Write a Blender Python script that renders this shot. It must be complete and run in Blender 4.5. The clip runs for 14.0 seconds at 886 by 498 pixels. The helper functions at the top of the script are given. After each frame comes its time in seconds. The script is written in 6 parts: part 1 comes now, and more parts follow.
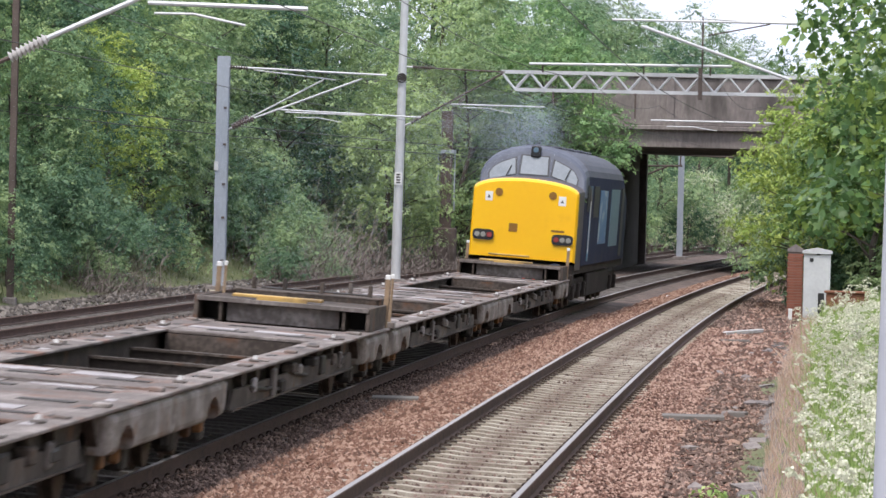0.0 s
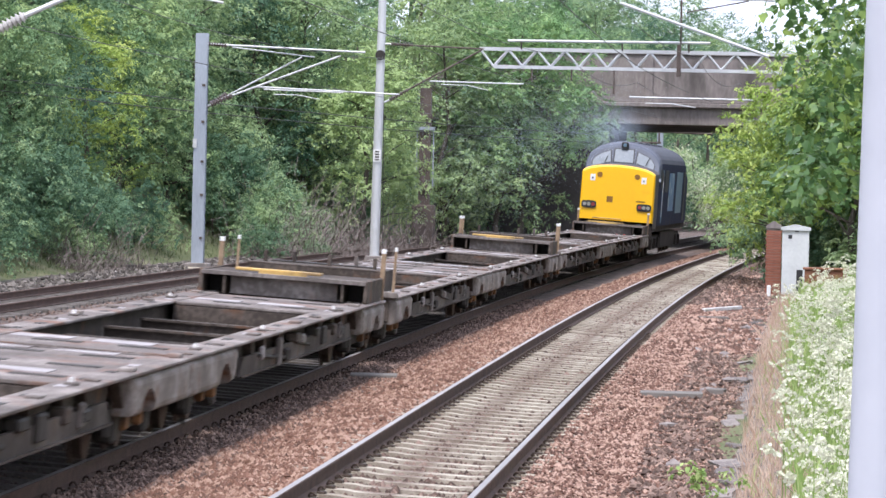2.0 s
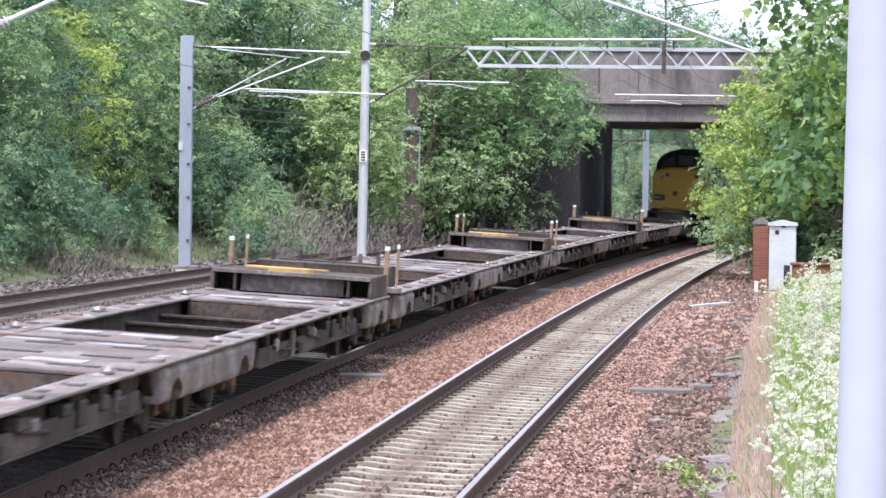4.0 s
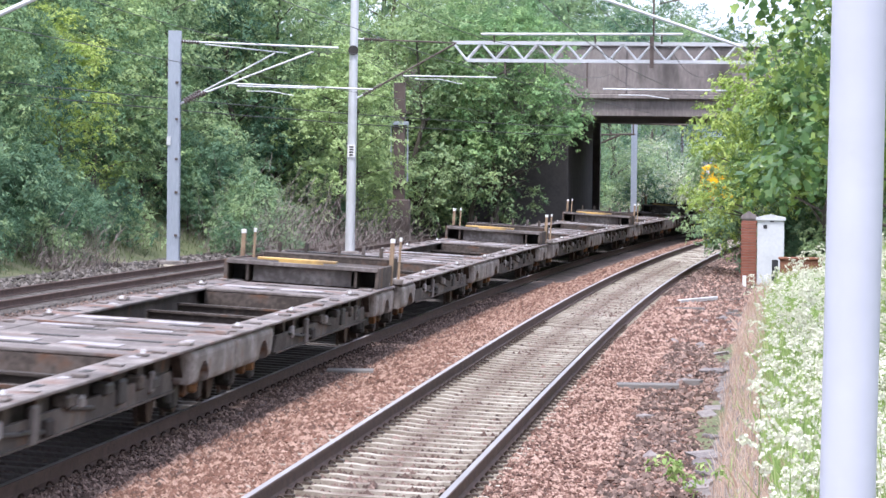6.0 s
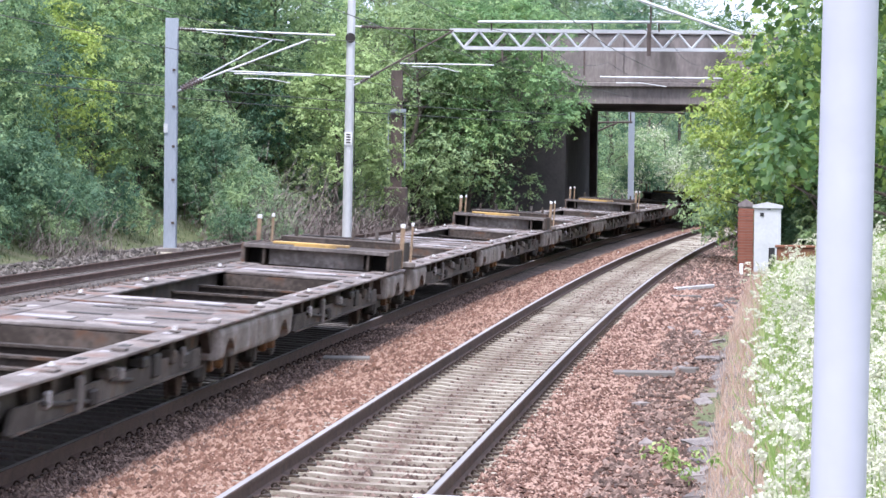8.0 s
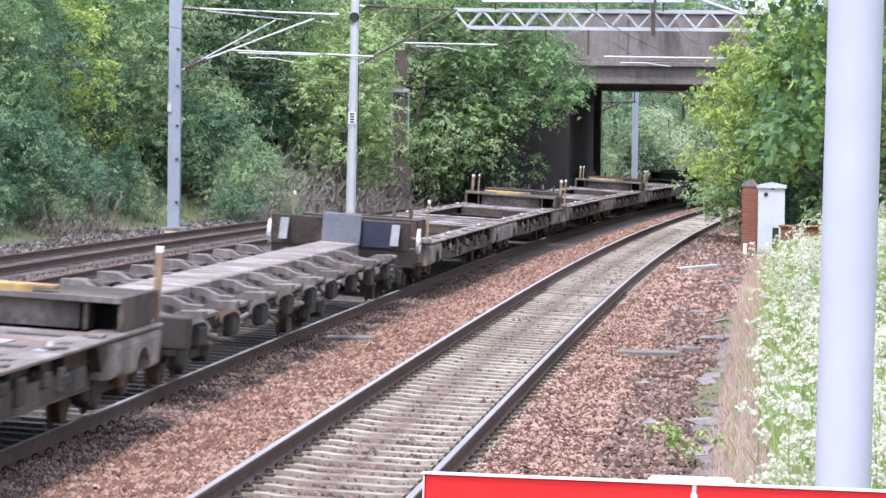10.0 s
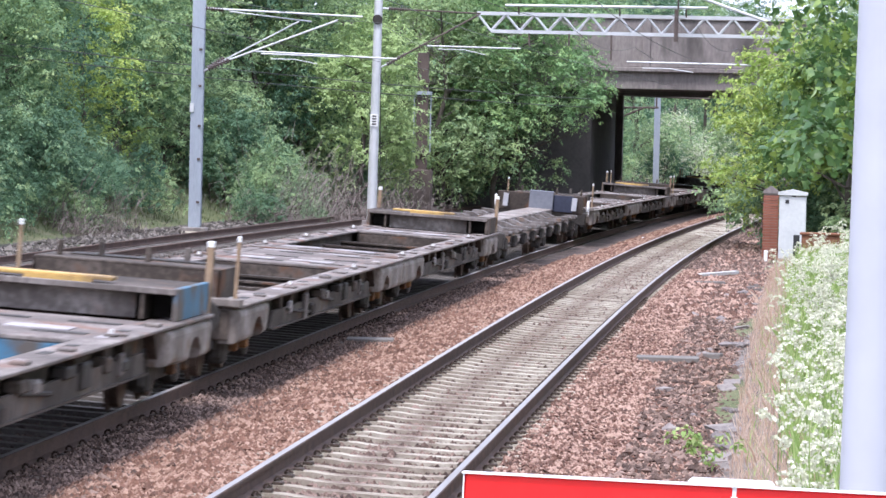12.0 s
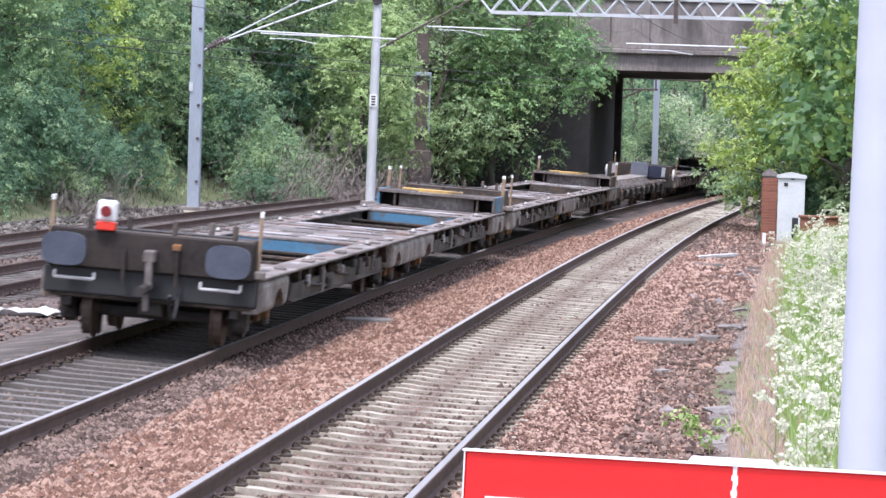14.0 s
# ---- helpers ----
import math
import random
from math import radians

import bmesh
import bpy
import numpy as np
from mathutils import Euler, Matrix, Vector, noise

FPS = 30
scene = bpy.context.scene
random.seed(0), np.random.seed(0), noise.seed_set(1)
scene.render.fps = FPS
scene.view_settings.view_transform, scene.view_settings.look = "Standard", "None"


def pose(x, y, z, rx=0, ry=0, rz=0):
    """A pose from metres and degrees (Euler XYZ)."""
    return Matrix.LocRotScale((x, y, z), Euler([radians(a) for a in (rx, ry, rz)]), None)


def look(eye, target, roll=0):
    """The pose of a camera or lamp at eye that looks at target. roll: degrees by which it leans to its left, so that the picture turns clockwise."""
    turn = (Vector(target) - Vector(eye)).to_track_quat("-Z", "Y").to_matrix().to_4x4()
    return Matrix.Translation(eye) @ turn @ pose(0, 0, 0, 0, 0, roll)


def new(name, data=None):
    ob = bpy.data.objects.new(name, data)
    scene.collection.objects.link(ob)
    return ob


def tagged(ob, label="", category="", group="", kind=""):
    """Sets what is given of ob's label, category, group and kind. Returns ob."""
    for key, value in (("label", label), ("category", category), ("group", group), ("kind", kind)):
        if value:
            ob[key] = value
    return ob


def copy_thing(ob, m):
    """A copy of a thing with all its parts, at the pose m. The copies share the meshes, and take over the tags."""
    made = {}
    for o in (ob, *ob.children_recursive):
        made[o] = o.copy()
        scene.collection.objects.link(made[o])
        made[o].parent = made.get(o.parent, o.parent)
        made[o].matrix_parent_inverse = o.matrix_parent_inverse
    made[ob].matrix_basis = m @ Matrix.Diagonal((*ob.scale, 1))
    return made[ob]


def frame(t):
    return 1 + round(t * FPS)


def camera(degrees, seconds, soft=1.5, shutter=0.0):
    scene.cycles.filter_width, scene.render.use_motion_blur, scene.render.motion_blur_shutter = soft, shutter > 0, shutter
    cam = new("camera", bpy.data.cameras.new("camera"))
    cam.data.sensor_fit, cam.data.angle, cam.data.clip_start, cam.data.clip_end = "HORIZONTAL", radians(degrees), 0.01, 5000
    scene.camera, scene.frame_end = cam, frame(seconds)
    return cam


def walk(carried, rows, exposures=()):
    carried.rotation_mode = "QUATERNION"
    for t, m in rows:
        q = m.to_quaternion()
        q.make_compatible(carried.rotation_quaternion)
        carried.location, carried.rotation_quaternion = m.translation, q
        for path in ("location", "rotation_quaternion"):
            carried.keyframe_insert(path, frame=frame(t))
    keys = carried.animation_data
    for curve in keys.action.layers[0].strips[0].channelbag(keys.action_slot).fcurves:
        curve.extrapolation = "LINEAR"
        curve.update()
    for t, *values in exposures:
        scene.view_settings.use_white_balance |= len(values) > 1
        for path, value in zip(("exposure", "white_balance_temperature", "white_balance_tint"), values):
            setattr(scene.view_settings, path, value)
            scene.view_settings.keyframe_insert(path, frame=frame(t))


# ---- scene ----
cam = camera(12.69, 14.0, soft=1.5, shutter=0.35)
WALK = [
    (0, look((-0.015, 0, 2.726), (-9.453, 99.546, 1.489), 1.35)),
    (0.5, look((-0.018, 0, 2.736), (-9.191, 99.571, 1.500), 1.44)),
    (1, look((-0.016, 0, 2.727), (-9.691, 99.523, 1.506), 1.19)),
    (1.5, look((-0.006, 0, 2.722), (-9.051, 99.578, 1.151), 1.47)),
    (2, look((-0.007, 0, 2.730), (-8.906, 99.587, 0.927), 1.30)),
    (2.5, look((-0.004, 0, 2.737), (-8.851, 99.590, 0.832), 1.07)),
    (3, look((-0.003, 0, 2.732), (-8.766, 99.597, 0.849), 0.18)),
    (3.2, look((-0.013, 0, 2.729), (-8.637, 99.611, 0.924), 0.43)),
    (5.3, look((0.019, 0, 2.716), (-8.551, 99.616, 0.915), 0.70)),
    (5.5, look((0.013, 0, 2.724), (-8.537, 99.616, 0.816), 0.56)),
    (6, look((0.010, 0, 2.736), (-8.287, 99.636, 0.794), 0.57)),
    (6.5, look((0.008, 0, 2.729), (-7.960, 99.662, 0.748), 0.95)),
    (7, look((0.018, 0, 2.730), (-7.871, 99.667, 0.664), 0.63)),
    (7.5, look((0.016, 0, 2.726), (-7.972, 99.657, 0.563), 0.75)),
    (8, look((0.026, 0, 2.731), (-8.203, 99.636, 0.484), 0.62)),
    (8.5, look((0.028, 0, 2.727), (-8.086, 99.639, 0.211), 0.79)),
    (9, look((0.033, 0, 2.729), (-8.345, 99.611, -0.018), 0.47)),
    (11.5, look((0.000, 0, 2.726), (-8.497, 99.600, -0.023), 1.25)),
    (12, look((0.003, 0, 2.725), (-8.809, 99.575, 0.040), 1.36)),
    (12.5, look((0.004, 0, 2.725), (-8.929, 99.563, -0.014), 1.55)),
    (13, look((0.003, 0, 2.724), (-8.884, 99.564, -0.126), 1.51)),
    (13.5, look((0.000, 0, 2.723), (-8.757, 99.573, -0.204), 1.70)),
    (14, look((0.000, 0, 2.722), (-8.755, 99.566, -0.442), 1.70)),
]
walk(cam, WALK, exposures=[(0, -0.02, 6700, 13), (0.6, 0.01, 6600, 13), (1.5, 0.22, 6450, 14), (2.2, 0.34, 6350, 15), (3.2, 0.45, 6250, 16), (5.5, 0.55, 6150, 17), (9, 0.55, 6100, 17), (11.5, 0.48, 6100, 17), (14, 0.48, 6100, 17)])

# ---- sky and sun: bright overcast ----
world = bpy.data.worlds.new("overcast")
scene.world = world
world.use_nodes = True
wn, wl = world.node_tree.nodes, world.node_tree.links
wn.clear()
sky = wn.new("ShaderNodeTexSky")
sky.sky_type, sky.sun_disc = "NISHITA", False
SUN_EL, SUN_ROT = radians(64), radians(200)
sky.sun_elevation, sky.sun_rotation = SUN_EL, SUN_ROT
sky.air_density, sky.dust_density = 1.0, 4.0
haze = wn.new("ShaderNodeMixRGB")
haze.inputs[0].default_value = 0.75
haze.inputs[2].default_value = (9.2, 10.0, 11.9, 1)
wl.new(sky.outputs[0], haze.inputs[1])
back = wn.new("ShaderNodeBackground")
back.inputs[1].default_value = 0.148
wl.new(haze.outputs[0], back.inputs[0])
wout = wn.new("ShaderNodeOutputWorld")
wl.new(back.outputs[0], wout.inputs[0])
sun = new("sun", bpy.data.lights.new("sun", "SUN"))
sun.data.energy, sun.data.angle, sun.data.color = 2.9, radians(12), (1, 0.975, 0.94)
sun_dir = Vector((math.sin(SUN_ROT) * math.cos(SUN_EL), math.cos(SUN_ROT) * math.cos(SUN_EL), math.sin(SUN_EL)))
sun.matrix_world = look(tuple(sun_dir * 60), (0, 0, 0))


# ---- materials ----
def material(name, colours, rough=0.8, metal=0.0, scale=3.0, fine=40.0, bump=0.3, bump_scale=60.0, spread=0.35, island=0.0,
             piece=0.0, stretch=(1, 1, 1), stain=None, coat=0.0, transmit=0.0, spec=0.5, stain_at=(0.55, 0.7), stain_scale=1.2):
    """Principled material: two colours mixed by broad and fine noise, optional stains, relief."""
    m = bpy.data.materials.new(name)
    m.use_nodes = True
    n, l = m.node_tree.nodes, m.node_tree.links
    b = n["Principled BSDF"]
    tc = n.new("ShaderNodeTexCoord")
    mp = n.new("ShaderNodeMapping")
    mp.inputs["Scale"].default_value = stretch
    l.new(tc.outputs["Object"], mp.inputs[0])

    def noise_at(sc, detail=4.0):
        t = n.new("ShaderNodeTexNoise")
        t.inputs["Scale"].default_value, t.inputs["Detail"].default_value = sc, detail
        l.new(mp.outputs[0], t.inputs["Vector"])
        return t.outputs["Fac"]

    a = noise_at(scale)
    f = noise_at(fine, 2.0)
    add = n.new("ShaderNodeMath")
    add.operation = "MULTIPLY_ADD"
    l.new(f, add.inputs[0])
    add.inputs[1].default_value = 0.6
    l.new(a, add.inputs[2])
    ramp = n.new("ShaderNodeValToRGB")
    ramp.color_ramp.elements[0].position = 0.8 - spread
    ramp.color_ramp.elements[1].position = 0.8 + spread
    ramp.color_ramp.elements[0].color = (*colours[0], 1)
    ramp.color_ramp.elements[1].color = (*colours[-1], 1)
    if len(colours) > 2:
        e = ramp.color_ramp.elements.new(0.8)
        e.color = (*colours[1], 1)
    src = add.outputs[0]
    for amount, node, socket in ((island, "ShaderNodeNewGeometry", "Random Per Island"), (piece, "ShaderNodeObjectInfo", "Random")):
        if amount:
            ad2 = n.new("ShaderNodeMath")
            ad2.operation = "MULTIPLY_ADD"
            l.new(n.new(node).outputs[socket], ad2.inputs[0])
            ad2.inputs[1].default_value = amount
            sub = n.new("ShaderNodeMath")
            sub.operation = "SUBTRACT"
            l.new(src, sub.inputs[0])
            sub.inputs[1].default_value = amount / 2
            l.new(sub.outputs[0], ad2.inputs[2])
            src = ad2.outputs[0]
    l.new(src, ramp.inputs[0])
    col = ramp.outputs[0]
    if stain:
        s = noise_at(stain_scale, 6.0)
        r2 = n.new("ShaderNodeValToRGB")
        r2.color_ramp.elements[0].position, r2.color_ramp.elements[1].position = stain_at
        l.new(s, r2.inputs[0])
        mx = n.new("ShaderNodeMixRGB")
        l.new(r2.outputs[0], mx.inputs[0])
        l.new(col, mx.inputs[1])
        mx.inputs[2].default_value = (*stain, 1)
        col = mx.outputs[0]
    l.new(col, b.inputs["Base Color"])
    b.inputs["Roughness"].default_value, b.inputs["Metallic"].default_value = rough, metal
    b.inputs["Specular IOR Level"].default_value = spec
    b.inputs["Coat Weight"].default_value = coat
    if bump:
        bp = n.new("ShaderNodeBump")
        bp.inputs["Strength"].default_value, bp.inputs["Distance"].default_value = bump, 0.02
        l.new(noise_at(bump_scale, 3.0), bp.inputs["Height"])
        l.new(bp.outputs[0], b.inputs["Normal"])
    if transmit:
        tr = n.new("ShaderNodeBsdfTranslucent")
        l.new(col, tr.inputs[0])
        mix = n.new("ShaderNodeMixShader")
        mix.inputs[0].default_value = transmit
        l.new(b.outputs[0], mix.inputs[1])
        l.new(tr.outputs[0], mix.inputs[2])
        l.new(mix.outputs[0], n["Material Output"].inputs[0])
    return m


M = {}
M["ballast"] = material("red_ballast", [(0.065, 0.035, 0.027), (0.17, 0.088, 0.063), (0.3, 0.18, 0.135)], 0.95, scale=1.2, fine=22, bump=1.0, bump_scale=24, spread=0.3, stain=(0.12, 0.09, 0.075), stain_at=(0.56, 0.75), stain_scale=0.5)
M["dark_ballast"] = material("oily_ballast", [(0.035, 0.028, 0.024), (0.085, 0.068, 0.058), (0.16, 0.13, 0.112)], 0.95, scale=1.5, fine=22, bump=1.0, bump_scale=24, spread=0.3)
M["stone_red"] = material("ballast_stone", [(0.075, 0.039, 0.027), (0.19, 0.098, 0.067), (0.37, 0.245, 0.185)], 0.95, scale=3, fine=60, bump=0.4, island=0.55, spread=0.42)
M["stone_dark"] = material("oily_stone", [(0.045, 0.032, 0.026), (0.108, 0.077, 0.063), (0.2, 0.152, 0.128)], 0.9, scale=3, fine=60, bump=0.4, island=0.7, spread=0.4)
M["sleeper"] = material("weathered_concrete", [(0.24, 0.205, 0.155), (0.42, 0.38, 0.305), (0.55, 0.51, 0.42)], 0.9, scale=2.5, fine=30, bump=0.35, stain=(0.15, 0.105, 0.08), stain_at=(0.45, 0.66), stain_scale=2.0, piece=0.4)
M["sleeper_dark"] = material("oily_concrete", [(0.065, 0.056, 0.05), (0.125, 0.11, 0.1), (0.19, 0.172, 0.158)], 0.9, scale=2.5, fine=30, bump=0.35, stain=(0.07, 0.06, 0.05), piece=0.2)
M["rail_rust"] = material("rusty_rail", [(0.045, 0.028, 0.022), (0.11, 0.064, 0.049)], 0.85, 0.1, scale=4, fine=50, bump=0.2)
M["rail_top"] = material("polished_rail", [(0.26, 0.24, 0.23), (0.38, 0.36, 0.35)], 0.55, 0.6, scale=2, fine=20, bump=0.05, stretch=(1, 0.05, 1))
M["clip"] = material("rail_clip", [(0.04, 0.03, 0.025), (0.09, 0.065, 0.05)], 0.8, 0.3)
M["earth"] = material("earth_and_grass", [(0.06, 0.06, 0.03), (0.1, 0.12, 0.045), (0.17, 0.16, 0.09)], 0.95, scale=0.6, fine=12, bump=0.6, bump_scale=14)
M["bare"] = material("cindery_ground", [(0.08, 0.068, 0.06), (0.155, 0.132, 0.116), (0.27, 0.235, 0.21)], 0.95, scale=0.9, fine=18, bump=0.8, bump_scale=20, stain=(0.09, 0.068, 0.055), stain_scale=0.8)
M["steel"] = material("galvanised_steel", [(0.30, 0.34, 0.4), (0.42, 0.46, 0.52)], 0.55, 0.25, scale=1.5, fine=25, bump=0.1, stretch=(1, 1, 0.2), stain=(0.3, 0.22, 0.17), stain_at=(0.62, 0.8))
M["pale_steel"] = material("pale_steel", [(0.5, 0.52, 0.54), (0.66, 0.67, 0.68)], 0.5, 0.2, scale=1.5, fine=25, bump=0.1, stretch=(1, 1, 0.2), stain=(0.46, 0.46, 0.46), stain_at=(0.7, 0.9))
M["rust_mast"] = material("rusted_mast", [(0.07, 0.055, 0.05), (0.15, 0.115, 0.1)], 0.85, 0.1, scale=2, fine=25, bump=0.25)
M["wire"] = material("copper_wire", [(0.05, 0.05, 0.05), (0.08, 0.08, 0.08)], 0.6, 0.4, bump=0)
M["insulator"] = material("brown_porcelain", [(0.05, 0.035, 0.03), (0.1, 0.07, 0.06)], 0.3, bump=0)
M["grey_insulator"] = material("pale_porcelain", [(0.36, 0.34, 0.33), (0.5, 0.48, 0.46)], 0.35, bump=0)
M["bridge"] = material("weathered_bridge_concrete", [(0.13, 0.115, 0.11), (0.23, 0.2, 0.19), (0.3, 0.27, 0.25)], 0.92, scale=0.8, fine=9, bump=0.35, bump_scale=14, stretch=(1, 1, 0.35), stain=(0.085, 0.075, 0.07), stain_scale=0.7)
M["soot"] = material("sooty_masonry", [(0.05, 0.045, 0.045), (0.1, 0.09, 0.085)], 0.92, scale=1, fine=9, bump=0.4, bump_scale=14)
M["wagon"] = material("grimy_wagon_steel", [(0.028, 0.022, 0.019), (0.062, 0.049, 0.041), (0.12, 0.097, 0.082)], 0.8, 0.0, scale=1.1, fine=14, bump=0.2, stain=(0.14, 0.07, 0.04), stain_at=(0.58, 0.72), stain_scale=2.2, spec=0.25)
M["deck"] = material("scuffed_deck_steel", [(0.07, 0.057, 0.051), (0.16, 0.136, 0.124), (0.3, 0.264, 0.246)], 0.78, 0.0, scale=0.9, fine=12, bump=0.2, stain=(0.19, 0.105, 0.075), stain_at=(0.54, 0.7), stain_scale=1.6, spec=0.3)
M["sill"] = material("grey_brown_sill", [(0.07, 0.059, 0.054), (0.145, 0.124, 0.114), (0.25, 0.222, 0.208)], 0.7, 0.1, scale=1.3, fine=12, bump=0.2, stretch=(1, 1, 0.5), stain=(0.2, 0.105, 0.05), stain_at=(0.6, 0.72), stain_scale=1.8)
M["bogie"] = material("oily_bogie_steel", [(0.018, 0.016, 0.015), (0.05, 0.043, 0.038)], 0.7, 0.2, scale=3, fine=20, bump=0.2)
M["wheel"] = material("wheel_steel", [(0.06, 0.045, 0.038), (0.13, 0.09, 0.07)], 0.6, 0.5, scale=3, fine=20, bump=0.1)
M["yellow"] = material("yellow_paint", [(0.92, 0.49, 0.002), (0.95, 0.53, 0.003)], 0.38, scale=0.8, fine=8, bump=0.03, coat=0.3, stain=(0.76, 0.39, 0.008), stain_at=(0.62, 0.85))
M["old_yellow"] = material("worn_yellow_paint", [(0.42, 0.25, 0.07), (0.58, 0.38, 0.12)], 0.6, scale=3, fine=20, bump=0.15, stain=(0.2, 0.13, 0.06))
M["loco_blue"] = material("faded_blue_paint", [(0.012, 0.018, 0.045), (0.026, 0.033, 0.068)], 0.7, scale=1.2, fine=10, bump=0.05, stain=(0.04, 0.034, 0.04), stain_at=(0.55, 0.8), spec=0.12)
M["loco_roof"] = material("grey_roof_paint", [(0.07, 0.075, 0.095), (0.135, 0.14, 0.165)], 0.6, scale=1.2, fine=10, bump=0.08, stain=(0.08, 0.07, 0.065))
M["loco_top"] = material("sooty_slate_roof", [(0.04, 0.045, 0.062), (0.085, 0.093, 0.118)], 0.65, scale=1.2, fine=10, bump=0.1, stain=(0.05, 0.044, 0.042), spec=0.3)
M["loco_light"] = material("pale_blue_decal", [(0.08, 0.15, 0.21), (0.14, 0.22, 0.28)], 0.45, bump=0.03)
M["underframe"] = material("sooty_underframe", [(0.018, 0.015, 0.014), (0.05, 0.041, 0.036)], 0.85, 0.0, scale=2, fine=14, bump=0.2, spec=0.2)
M["black"] = material("black_rubber", [(0.012, 0.012, 0.013), (0.025, 0.025, 0.026)], 0.6, bump=0.05)
M["buffer"] = material("greased_buffer_steel", [(0.05, 0.058, 0.08), (0.085, 0.095, 0.125)], 0.5, 0.3, scale=4, bump=0.08)
M["white"] = material("white_paint", [(0.7, 0.7, 0.7), (0.8, 0.8, 0.79)], 0.45, scale=3, fine=20, bump=0.04, stain=(0.55, 0.53, 0.5), stain_at=(0.6, 0.85))
M["lamp_red"] = material("red_lamp_lens", [(0.62, 0.035, 0.02), (0.7, 0.05, 0.03)], 0.25, bump=0)
M["sign_red"] = material("red_sign_enamel", [(0.78, 0.01, 0.012), (0.82, 0.018, 0.016)], 0.3, bump=0.01, scale=3)
M["pole"] = material("white_pole_paint", [(0.44, 0.455, 0.51), (0.5, 0.515, 0.57)], 0.4, scale=2.0, fine=10, bump=0.03, bump_scale=8, stain=(0.4, 0.41, 0.46), stain_at=(0.6, 0.85), stain_scale=4)
M["brick"] = material("red_brick", [(0.19, 0.07, 0.045), (0.3, 0.12, 0.08)], 0.9, scale=6, fine=60, bump=0.3, piece=0.4)
M["mortar"] = material("mortar", [(0.2, 0.17, 0.15), (0.28, 0.25, 0.22)], 0.95, bump=0.3)
M["cabinet"] = material("pale_grey_cabinet", [(0.5, 0.52, 0.53), (0.62, 0.64, 0.64)], 0.5, scale=2, fine=14, bump=0.05, stain=(0.4, 0.4, 0.38))
M["plank"] = material("old_timber", [(0.1, 0.09, 0.085), (0.2, 0.185, 0.17)], 0.9, scale=2, fine=30, bump=0.4, stretch=(0.2, 1, 1))
M["blue_paint"] = material("flaking_blue_paint", [(0.04, 0.12, 0.2), (0.07, 0.19, 0.3)], 0.6, scale=2, fine=14, bump=0.1, stain=(0.1, 0.085, 0.075), stain_at=(0.46, 0.56), stain_scale=1.7)
M["bark"] = material("bark", [(0.05, 0.042, 0.035), (0.12, 0.1, 0.08)], 0.95, scale=3, fine=30, bump=0.6, stretch=(1, 1, 0.3))
M["dead"] = material("dry_twigs", [(0.09, 0.075, 0.068), (0.24, 0.2, 0.18)], 0.9, island=0.5, bump=0)
# Blue is raised in these two leaf colours to imitate distant haze.
M["leaf_a"] = material("ash_leaf", [(0.085, 0.175, 0.1), (0.212, 0.34, 0.17), (0.42, 0.54, 0.245)], 0.62, spec=0.25, scale=0.9, fine=4, bump=0, island=0.16, piece=0.6, transmit=0.35, spread=0.42)
M["leaf_b"] = material("sycamore_leaf", [(0.06, 0.137, 0.09), (0.16, 0.272, 0.155), (0.355, 0.47, 0.235)], 0.62, spec=0.25, scale=0.9, fine=4, bump=0, island=0.16, piece=0.6, transmit=0.35, spread=0.42)
M["leaf_fresh"] = material("fresh_ash_leaf", [(0.09, 0.19, 0.1), (0.24, 0.4, 0.18), (0.45, 0.6, 0.26)], 0.62, spec=0.25, scale=0.9, fine=4, bump=0, island=0.2, transmit=0.35, spread=0.42)
M["leaf_y"] = material("young_leaf", [(0.17, 0.27, 0.06), (0.33, 0.45, 0.11), (0.54, 0.63, 0.2)], 0.6, spec=0.25, scale=0.9, fine=4, bump=0, island=0.3, piece=0.2, transmit=0.35, spread=0.4)
M["leaf_near"] = material("broad_sycamore_leaf", [(0.06, 0.135, 0.05), (0.125, 0.235, 0.075), (0.3, 0.42, 0.1)], 0.36, scale=0.8, fine=4, bump=0, island=0.45, transmit=0.35, spread=0.42)
M["blossom"] = material("white_blossom", [(0.56, 0.58, 0.4), (0.8, 0.8, 0.66)], 0.8, bump=0, island=0.4, transmit=0.3)
M["grass"] = material("lush_grass", [(0.2, 0.32, 0.08), (0.33, 0.46, 0.14), (0.45, 0.55, 0.22)], 0.6, scale=0.7, fine=4, bump=0, island=0.6, transmit=0.3)
M["dry_grass"] = material("dry_grass", [(0.44, 0.29, 0.21), (0.6, 0.43, 0.33), (0.68, 0.53, 0.42)], 0.85, scale=0.7, fine=4, bump=0, island=0.6, transmit=0.3)
M["post"] = material("rusty_post_paint", [(0.2, 0.135, 0.085), (0.34, 0.24, 0.15)], 0.7, scale=3, fine=20, bump=0.15, stain=(0.15, 0.09, 0.06))
M["stone_brown"] = material("mud_brown_stone", [(0.048, 0.031, 0.025), (0.11, 0.071, 0.056), (0.25, 0.175, 0.143)], 0.95, scale=3, fine=60, bump=0.4, island=0.55, spread=0.42)
M["brown_bed"] = material("muddy_brown_bed", [(0.04, 0.028, 0.024), (0.09, 0.064, 0.053), (0.17, 0.125, 0.105)], 0.95, scale=2, fine=24, bump=0.9, bump_scale=26)
M["axlebox"] = material("orange_rust_paint", [(0.09, 0.045, 0.025), (0.26, 0.12, 0.045)], 0.85, scale=4, fine=24, bump=0.2, piece=0.5, stain=(0.05, 0.04, 0.035), stain_at=(0.5, 0.62))
